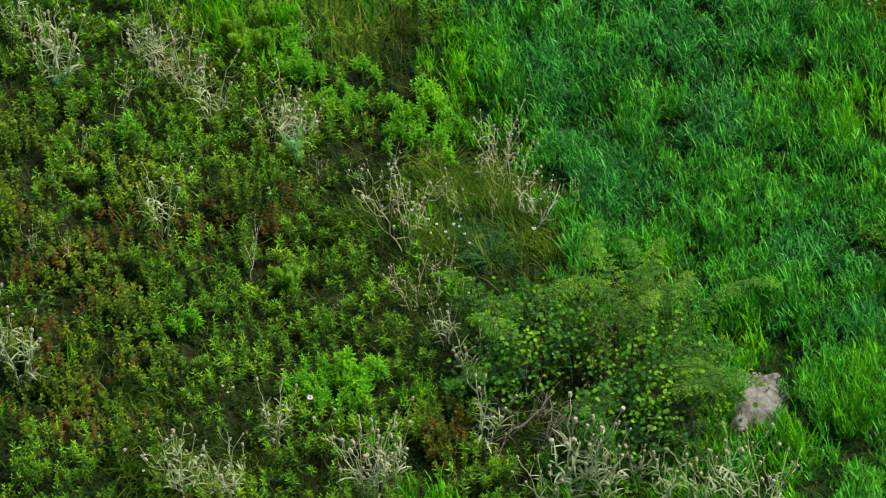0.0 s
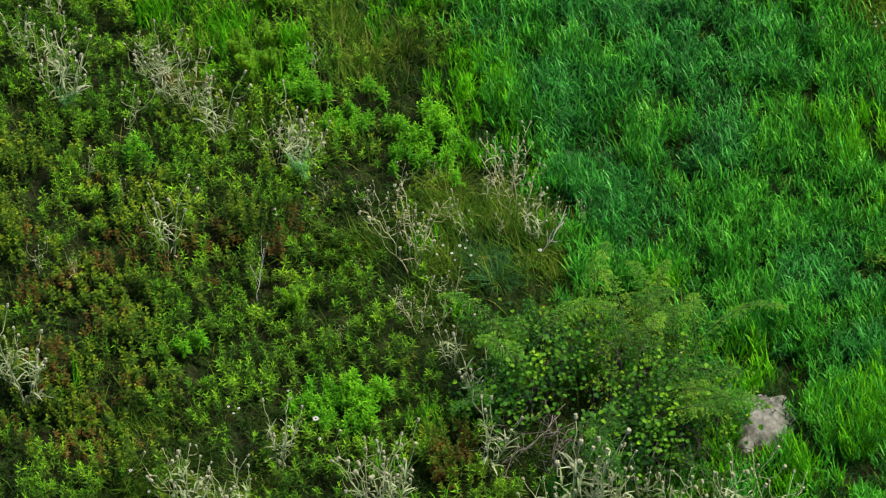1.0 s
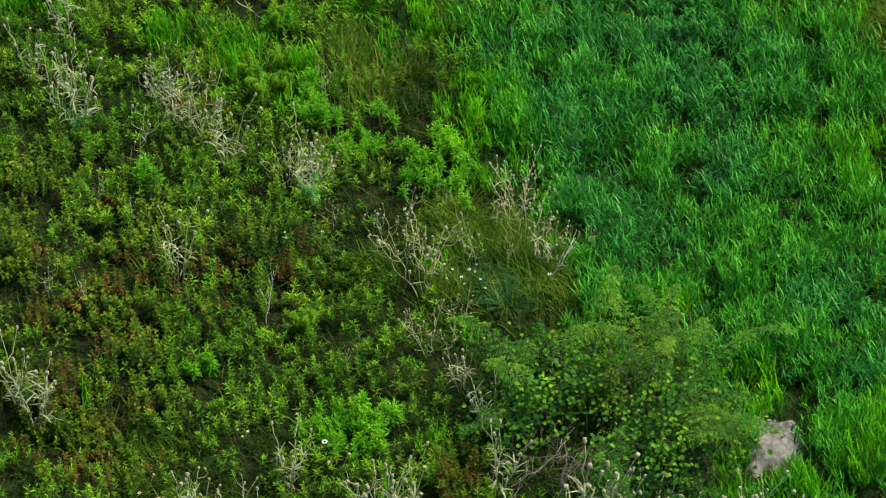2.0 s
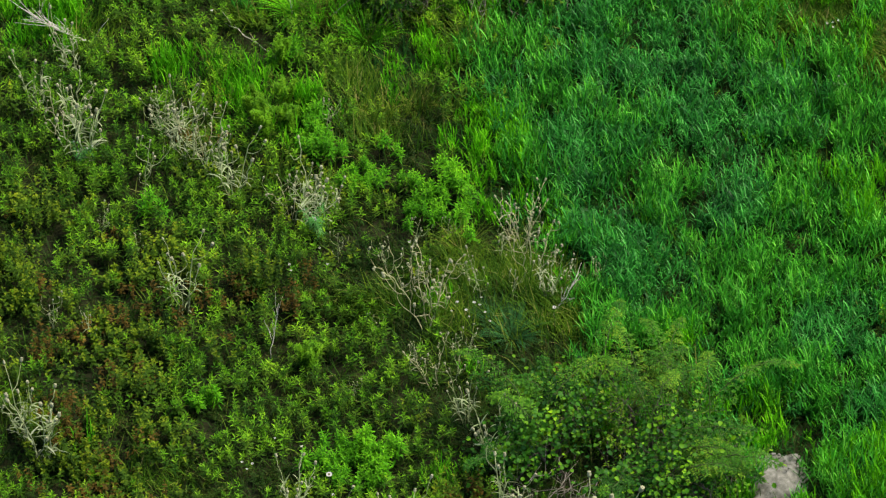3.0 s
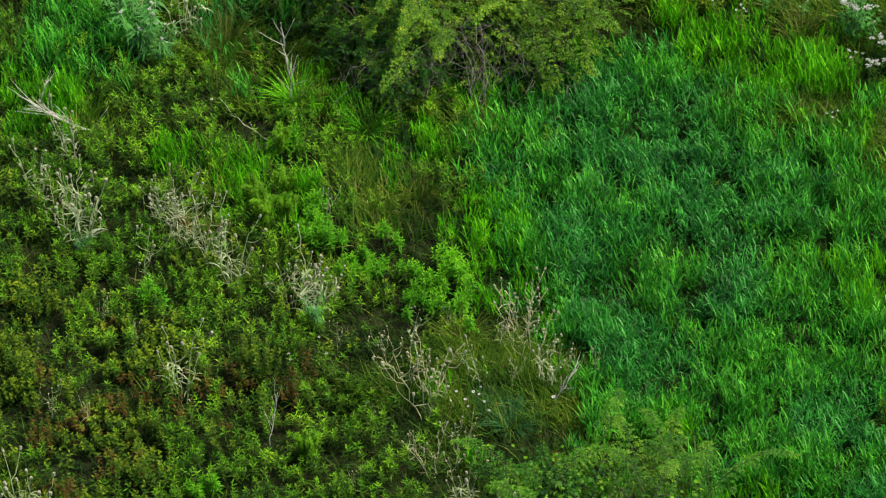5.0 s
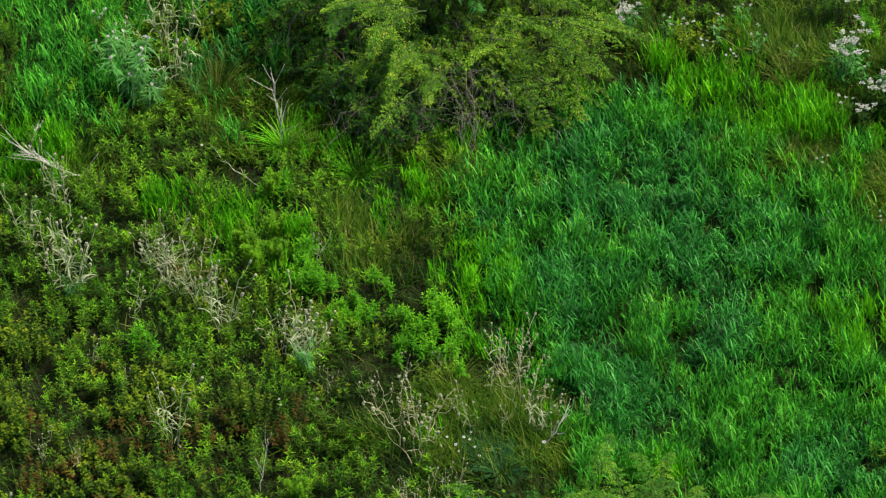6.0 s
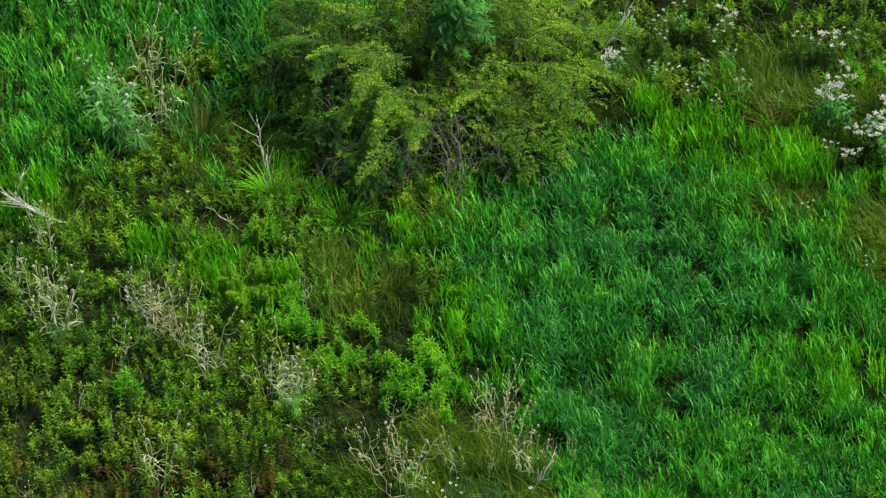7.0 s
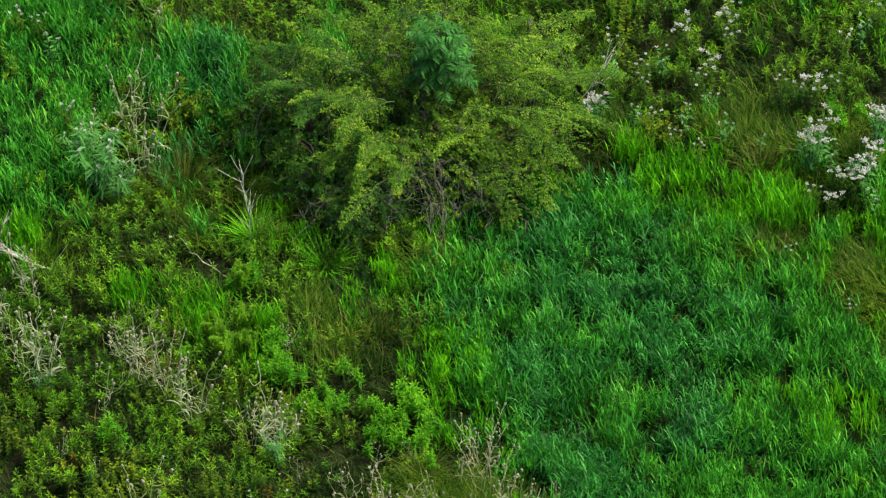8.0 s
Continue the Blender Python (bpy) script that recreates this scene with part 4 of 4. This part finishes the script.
def flower_plant(seed, heads, label, foliage, spread=0.22, radius=0.05):
    r = np.random.default_rng(seed)
    thing = tagged(new("white_flower_plant"), label, "flower", "white flowers in the meadow")
    for k in range(heads):
        a, q = 2.4 * k, spread * math.sqrt((k + 0.4) / heads)
        e = np.array([np.cos(a) * q, np.sin(a) * q, r.uniform(0.78, 1.0)])
        line = arc((e[0] * 0.15, e[1] * 0.15, -0.04), (e[0] * 0.5, e[1] * 0.5, 0.55), e, 6)
        stem = piece("stem", [tube(line, 0.008, 0.004, 4)], M_STEM, thing)
        n = 16
        u = r.uniform(1.2, 4.7, n)
        i = u.astype(int)
        B = line[i] + (line[i + 1] - line[i]) * (u - i)[:, None]
        th = r.uniform(0, 6.28, n)
        piece("foliage", [leaves(B, np.stack([np.cos(th), np.sin(th), r.uniform(-0.1, 0.7, n)], 1), r.uniform(0.09, 0.16, n), r.uniform(0.025, 0.045, n))], foliage, stem)
        V, F = floret_head(r, radius * r.uniform(0.6, 1.3), int(40 * radius / 0.07))
        tagged(piece("flower_head", [(V + e, F)], M_PETAL, stem, "white flower cluster"), kind="stuff")
    return thing


FLOWERS = [
    flower_plant(61, 6, "tall leafy plant topped with white flower clusters", M_HERB),
    flower_plant(62, 4, "leafy plant with a few small white flower clusters", M_HERB, 0.2, 0.035),
    flower_plant(63, 9, "pale leafy plant with dense white flower clusters", M_PALE, 0.22, 0.06),
    flower_plant(64, 3, "slender plant with sparse off-white flowers", M_PALE, 0.22, 0.025),
]
# x, y and height of each plant, by kind
TALL_FLOWERS = [
    (6.98, 7.90, 1.00),
    (7.85, 6.17, 1.10),
    (7.14, 5.22, 0.80),
    (4.86, 9.51, 0.95),
    (5.27, 8.66, 0.90),
    (5.59, 9.77, 0.95),
    (7.49, 5.60, 0.90),
    (7.31, 5.75, 0.90),
    (7.17, 7.02, 0.95),
]
SMALL_FLOWERS = [
    (6.74, 7.86, 0.90),
    (6.82, 5.36, 0.80),
    (4.15, 8.50, 0.90),
    (4.14, 8.21, 0.80),
    (5.62, 9.25, 0.95),
    (5.00, 6.56, 0.70),
    (6.40, 4.15, 0.60),
    (7.29, 2.83, 0.60),
    (8.21, 9.84, 1.00),
    (-5.57, 7.45, 0.90),
    (5.71, 9.97, 0.95),
    (6.48, 8.18, 0.80),
    (7.33, 8.10, 0.90),
    (4.25, 7.33, 0.80),
    (-6.53, 9.85, 0.90),
    (-6.14, 9.84, 0.80),
    (3.62, 9.2, 0.9),
    (5.05, 8.35, 0.8),
    (7.6, 9.1, 0.9),
    (4.6, 6.9, 0.7),
]
DENSE_FLOWERS = [
    (3.28, 7.50, 1.00),
    (6.87, 6.40, 1.15),
    (7.68, 5.80, 1.05),
    (8.05, 7.02, 1.10),
]
SPARSE_FLOWERS = [
    (4.47, 8.82, 0.90),
    (5.44, 7.07, 0.80),
    (7.78, 5.18, 0.90),
    (5.26, 7.72, 0.80),
    (4.83, 7.43, 0.80),
    (3.59, 8.75, 0.80),
    (7.91, 9.50, 0.90),
    (-5.92, 9.29, 0.90),
    (6.09, 6.94, 0.50),
    (7.17, 6.38, 0.90),
    (6.40, 2.84, 0.60),
    (3.97, 7.44, 0.80),
]
used = set()
for model, places in zip(FLOWERS, (TALL_FLOWERS, SMALL_FLOWERS, DENSE_FLOWERS, SPARSE_FLOWERS)):
    for k, (x, y, h) in enumerate(places):
        z = float(ground_z(np.array([x]), np.array([y]))[0])
        plant_at(model, used, pose(x, y, z, 0, 0, 80 * k) @ Matrix.Diagonal((h, h, h, 1)))


# ---- daisies ----
def daisy():
    thing = tagged(new("daisy"), "small white wild daisy among the herbs", "flower", "daisies in the herbs")
    piece("stem", [tube(arc((0, 0, -0.03), (0.03, 0, 0.3), (0.02, 0.02, 0.6), 5), 0.005, 0.003, 4)], M_STEM, thing)
    a = np.arange(11) * 2 * np.pi / 11
    B = np.tile(np.array([[0.02, 0.02, 0.6]]), (11, 1))
    piece("petals", [leaves(B, np.stack([np.cos(a), np.sin(a), np.full(11, 0.25)], 1), np.full(11, 0.032), np.full(11, 0.018), 0.1, 0.1, 1.0)], M_PETAL, thing)
    V, F = bud(0.009, 0.012)
    piece("flower_centre", [(V + np.array([0.02, 0.02, 0.6]), F)], M_RUST, thing, "yellowish centre of the flower")
    return thing


DAISY = daisy()
DAISY_PLACES = [
    (-1.71, -5.85, 2.60),
    (-1.61, -6.25, 1.20),
    (-2.81, -5.63, 1.20),
    (-4.37, -6.85, 1.50),
    (-4.10, -7.26, 1.20),
    (0.24, -2.20, 1.20),
    (0.36, -2.38, 1.30),
    (0.48, -2.24, 1.40),
    (0.58, -2.31, 1.10),
    (0.68, -2.48, 1.20),
    (0.44, -2.55, 1.00),
    (0.17, -2.41, 1.00),
    (0.75, -2.63, 1.20),
    (0.61, -2.12, 1.00),
    (-3.00, -5.56, 1.10),
    (-2.92, -5.72, 1.00),
    (-2.36, -1.43, 1.10),
    (-2.32, -1.56, 1.00),
    (-1.75, -1.38, 1.20),
    (-1.88, -1.01, 1.00),
    (-2.50, -5.06, 1.00),
    (-2.11, -5.24, 1.10),
    (5.00, 8.15, 1.60),
    (-3.76, 4.41, 1.20),
    (1.74, -2.40, 1.80),
    (-0.48, -0.90, 1.20),
]
used = set()
for k, (x, y, s) in enumerate(DAISY_PLACES):
    z = float(ground_z(np.array([x]), np.array([y]))[0])
    plant_at(DAISY, used, pose(x, y, z, 0, 0, 47 * k) @ Matrix.Diagonal((0.65 * s, 0.65 * s, 1, 1)))


# ---- single showy plants ----
def feathery_plant(seed, label):
    """Several stems with whorls of very narrow leaves, like a green plume."""
    r = np.random.default_rng(seed)
    thing = tagged(new("feathery_plant"), label, "plant", "feathery plants in the meadow")
    for k in range(9):
        a = r.uniform(0, 6.28)
        e = np.array([np.cos(a) * r.uniform(0.05, 0.3), np.sin(a) * r.uniform(0.05, 0.3), r.uniform(0.7, 1.0)])
        line = arc((e[0] * 0.2, e[1] * 0.2, -0.04), (e[0] * 0.4, e[1] * 0.4, 0.5), e, 6)
        stem = piece("stem", [tube(line, 0.007, 0.003, 4)], M_STEM, thing)
        n = 200
        u = r.uniform(1.2, 4.99, n)
        i = u.astype(int)
        B = line[i] + (line[i + 1] - line[i]) * (u - i)[:, None]
        th = r.uniform(0, 6.28, n)
        piece("foliage", [leaves(B, np.stack([np.cos(th), np.sin(th), r.uniform(0.1, 1.2, n)], 1), r.uniform(0.07, 0.14, n), np.full(n, 0.018))], M_FEATHER, stem)
    return thing


def pale_thistle(seed, label):
    r = np.random.default_rng(seed)
    thing = tagged(new("pale_thistle"), label, "plant", "pale thistles in the grass")
    for k in range(6):
        a = r.uniform(0, 6.28)
        e = np.array([np.cos(a) * r.uniform(0.1, 0.45), np.sin(a) * r.uniform(0.1, 0.45), r.uniform(0.6, 1.0)])
        line = arc((e[0] * 0.2, e[1] * 0.2, -0.04), (e[0] * 0.5, e[1] * 0.5, 0.5), e, 6)
        stem = piece("stem", [tube(line, 0.011, 0.005, 5)], M_STRAW, thing)
        n = 48
        u = r.uniform(0.6, 4.9, n)
        i = u.astype(int)
        B = line[i] + (line[i + 1] - line[i]) * (u - i)[:, None]
        th = r.uniform(0, 6.28, n)
        piece("foliage", [leaves(B, np.stack([np.cos(th), np.sin(th), r.uniform(-0.2, 0.8, n)], 1), r.uniform(0.12, 0.24, n), r.uniform(0.02, 0.034, n), 0.4)], M_PALE, stem)
        V, F = floret_head(r, 0.022, 7)
        piece("flower_head", [(V + e, F)], M_PETAL, stem, "fluffy white seed head")
    return thing


FEATHER = feathery_plant(71, "feathery yellow-green plant with needle-like leaves")
THISTLE = pale_thistle(72, "pale blue-green thistle with fluffy white heads")
used = set()
for k, (x, y, h) in enumerate([(-2.83, 1.93, 0.85), (-2.03, -3.16, 0.7), (-2.61, 3.69, 0.7), (-2.53, 2.68, 0.7), (-3.0, 2.35, 0.75), (-2.45, 2.1, 0.7)]):
    plant_at(FEATHER, used, pose(x, y, 0, 0, 0, 90 * k) @ Matrix.Diagonal((h, h, h, 1)))
for k, (x, y, h) in enumerate([(-5.05, 6.05, 1.35), (-4.71, 5.74, 1.0), (-5.0, 6.55, 1.1), (-1.90, -0.29, 0.7), (-5.71, 1.35, 0.6), (-5.47, 6.90, 0.9)]):
    plant_at(THISTLE, used, pose(x, y, 0, 0, 0, 75 * k) @ Matrix.Diagonal((h, h, h, 1)))


def sapling():
    """A young tree standing up through the shrub, with long blue-green leaflets."""
    r = np.random.default_rng(81)
    thing = new("young_tree")
    thing.location = (0.65, 6.92, 0)
    tagged(thing, "young blue-green tree rising through the yellowing shrub", "tree")
    trunk = arc((0, 0, -0.05), (0.1, 0.05, 1.4), (0.0, 0.1, 2.8), 9)
    piece("trunk", [tube(trunk, 0.03, 0.008, 6)], M_BARK, thing)
    for k in range(44):
        u = 4.9 + 3.05 * k / 44
        q = trunk[int(u)] + (trunk[int(u) + 1] - trunk[int(u)]) * (u % 1)
        a, ln = 2.4 * k, r.uniform(0.4, 0.75) * (1.2 - k / 75)
        e = q + np.array([np.cos(a) * ln, np.sin(a) * ln, r.uniform(0.0, 0.2)])
        line = arc(q, (q + e) / 2 + np.array([0, 0, 0.12]), e, 6)
        limb = piece("limb", [tube(line, 0.008, 0.003, 4)], M_STEM, thing)
        n = 22
        v = np.linspace(0.6, 4.99, n)
        i = v.astype(int)
        B = line[i] + (line[i + 1] - line[i]) * (v - i)[:, None]
        sd = np.array([-np.sin(a), np.cos(a), 0.1])
        W = sd[None] * np.where(np.arange(n) % 2, 1, -1)[:, None] + np.array([np.cos(a), np.sin(a), 0])[None] * 0.5 + r.normal(0, 0.2, (n, 3))
        piece("foliage", [leaves(B, W, r.uniform(0.12, 0.20, n), r.uniform(0.035, 0.055, n), 0.45)], M_SAPLING, limb)


M_SAPLING = leaf_mat("blue_green_leaflet", [(0.0, (0.012, 0.09, 0.012)), (0.6, (0.032, 0.19, 0.022)), (1.0, (0.09, 0.33, 0.045))], hue=0.01, rough=0.5, spec=0.15)
sapling()


# ---- a sandy mound with a burrow ----
def sand_mound():
    x, y = 5.02, -5.34
    thing = new("sand_mound")
    thing.location = (x, y, 0.0)
    tagged(thing, "mound of pale bare sand with a dark burrow", "mound")
    m = rough_mat("pale_sand", [(0.3, (0.07, 0.068, 0.054)), (0.5, (0.15, 0.147, 0.125)), (0.7, (0.27, 0.265, 0.235))], scale=11, bump_d=0.02)
    n = 44
    ax = np.linspace(-1, 1, n)
    X, Y = np.meshgrid(ax, ax, indexing="ij")
    R = np.sqrt(X ** 2 + Y ** 2) * (1 + 0.6 * (field(X * 3, Y * 3, 1.0, 5) - 0.5))
    Z = 0.07 * np.exp(-2.2 * R ** 2) + 0.035 * (field(X * 5, Y * 5, 1.0, 6) - 0.5) + 0.03 * (field(X * 14, Y * 14, 1.0, 7) - 0.5) - 0.26 * R ** 4
    hole = np.exp(-(((X - 0.12) / 0.34) ** 2 + ((Y - 0.30 - 0.3 * X) / 0.15) ** 2) * 1.6)
    Z -= 0.11 * hole
    V = np.stack([X * 0.62, Y * 0.66, Z + 0.06], -1).reshape(-1, 3)
    i, j = np.meshgrid(np.arange(n - 1), np.arange(n - 1), indexing="ij")
    i, j = i.ravel(), j.ravel()
    F = np.stack([i * n + j, (i + 1) * n + j, (i + 1) * n + j + 1, i * n + j + 1], 1)
    piece("sand", [(V, [F])], m, thing)
    r = np.random.default_rng(91)
    for k in range(9):
        a = r.uniform(0, 6.28)
        px, py = 0.2 * math.cos(a) + 0.02, 0.2 * math.sin(a) + 0.14
        piece("clod", [(bud(r.uniform(0.012, 0.03), r.uniform(0.02, 0.04))[0] + np.array([px, py, 0.14]), bud(0.02, 0.02)[1])], m, thing)


sand_mound()


# ---- single tussocks of long thin grass ----
def grass_tussock(x, y, h, n, width, material, label, seed):
    """A fountain of long arching blades from one crown."""
    r = np.random.default_rng(seed)
    z = float(ground_z(np.array([x]), np.array([y]))[0])
    a, q = r.uniform(0, 6.28, n), np.sqrt(r.random(n))
    root = np.stack([np.cos(a) * q * 0.07, np.sin(a) * q * 0.07, np.full(n, -0.03)], 1)
    V, F = blades(root, h * r.uniform(0.6, 1.15, n), width * r.uniform(0.7, 1.3, n), a + r.normal(0, 0.4, n), 0.1 + 0.55 * q, r.uniform(0.3, 1.5, n), 4)
    ob = new("grass_tussock", mesh_of("grass_tussock", V, F, material))
    ob.location = (x, y, z)
    return tagged(ob, label, "grass", "single grass tussocks")


M_DRY = leaf_mat("dry_tussock_leaf", [(0.0, (0.04, 0.10, 0.006)), (0.5, (0.09, 0.16, 0.010)), (1.0, (0.24, 0.24, 0.05))], hue=0.01, single=0.9)
M_BLUE = leaf_mat("blue_tussock_leaf", [(0.0, (0.012, 0.06, 0.014)), (0.5, (0.03, 0.12, 0.03)), (1.0, (0.07, 0.20, 0.055))], hue=0.01)
grass_tussock(-3.60, 6.18, 0.95, 170, 0.013, M_DRY, "fountain of olive and straw-coloured dry grass", 101)
grass_tussock(-3.98, 6.11, 0.7, 110, 0.012, M_DRY, "fountain of olive and straw-coloured dry grass", 102)
grass_tussock(-2.38, 4.92, 0.85, 170, 0.014, M_BRIGHT, "yellow-green tussock round a bare twig", 103)
grass_tussock(-1.93, 4.78, 0.7, 120, 0.012, M_DRY, "matted tussock of dull dry grass", 104)
grass_tussock(7.67, 3.81, 0.8, 150, 0.013, M_FINE, "fountain of dull olive-green grass", 105)
grass_tussock(6.03, 6.38, 0.8, 140, 0.012, M_DRY, "fountain of dull dry grass beside the flowers", 106)
grass_tussock(1.09, -2.48, 0.62, 130, 0.014, M_BLUE, "dark blue-green fountain of grass beside the shrub", 107)
grass_tussock(0.83, -2.17, 0.55, 90, 0.013, M_BLUE, "dark blue-green fountain of grass beside the shrub", 108)
grass_tussock(-3.94, 9.74, 0.8, 130, 0.013, M_DRY, "brownish tussock of dead grass", 109)
grass_tussock(-0.38, 2.66, 0.5, 120, 0.013, M_DRY, "matted tussock of dull dry grass", 110)
grass_tussock(-0.98, 2.30, 0.5, 120, 0.012, M_DRY, "matted tussock of dull dry grass", 111)
grass_tussock(0.32, -0.57, 0.7, 130, 0.011, M_DRY, "matted tussock of dull dry grass", 112)
grass_tussock(-1.19, 4.22, 0.75, 140, 0.012, M_BRIGHT, "yellow-green tussock at the edge of the path", 113)


# ---- lush light green plants ----
def leafy_plant(seed):
    """A clump of shoots, each with spirally set leaves below and a lighter tuft at its tip."""
    r = np.random.default_rng(seed)
    thing = tagged(new("leafy_plant"), "lush clump of vivid light green leafy herbs", "plant", "light green leafy plants")
    for k in range(6):
        a, q = r.uniform(0, 6.28), math.sqrt(r.random())
        e = np.array([math.cos(a) * q * 0.22, math.sin(a) * q * 0.22, (1.1 - 0.38 * q) * r.uniform(0.85, 1.1)])
        line = arc((e[0] * 0.15, e[1] * 0.15, -0.04), (e[0] * 0.4, e[1] * 0.4, e[2] * 0.5), e, 6)
        stem = piece("stem", [tube(line, 0.006, 0.003, 3)], M_STEM, thing)
        n = 14
        u = 2.4 + 2.55 * (np.arange(n) + 0.5) / n
        i = u.astype(int)
        B = line[i] + (line[i + 1] - line[i]) * (u - i)[:, None]
        th = 2.4 * np.arange(n) + r.normal(0, 0.3, n) + a
        el = 0.1 + 1.0 * ((u - 2.4) / 2.55) ** 1.5 + r.normal(0, 0.2, n)
        W = np.stack([np.cos(th) * np.cos(el), np.sin(th) * np.cos(el), np.sin(el)], 1)
        ls = 0.185 * (1.25 - 0.6 * (u - 2.4) / 2.55) * r.uniform(0.8, 1.2, n)
        for word, part_of, mat in (("foliage", u < 3.9, M_VIVID), ("tip", u >= 3.9, M_VITIP)):
            piece(word, [leaves(B[part_of], W[part_of], ls[part_of], ls[part_of] * 0.24)], mat, stem, "young lighter leaves" if word == "tip" else "")
    return thing


LEAFY = [leafy_plant(120 + k) for k in range(4)]
used = set()
for k, (x, y) in enumerate(LUSH):
    h = 0.45 + 0.3 * float(field(np.array([x]), np.array([y]), 0.6, 60)[0])
    z = float(ground_z(np.array([x]), np.array([y]))[0])
    plant_at(LEAFY[k % 4], used, pose(x, y, z, 0, 0, 71 * k) @ Matrix.Diagonal((h, h, h, 1)))
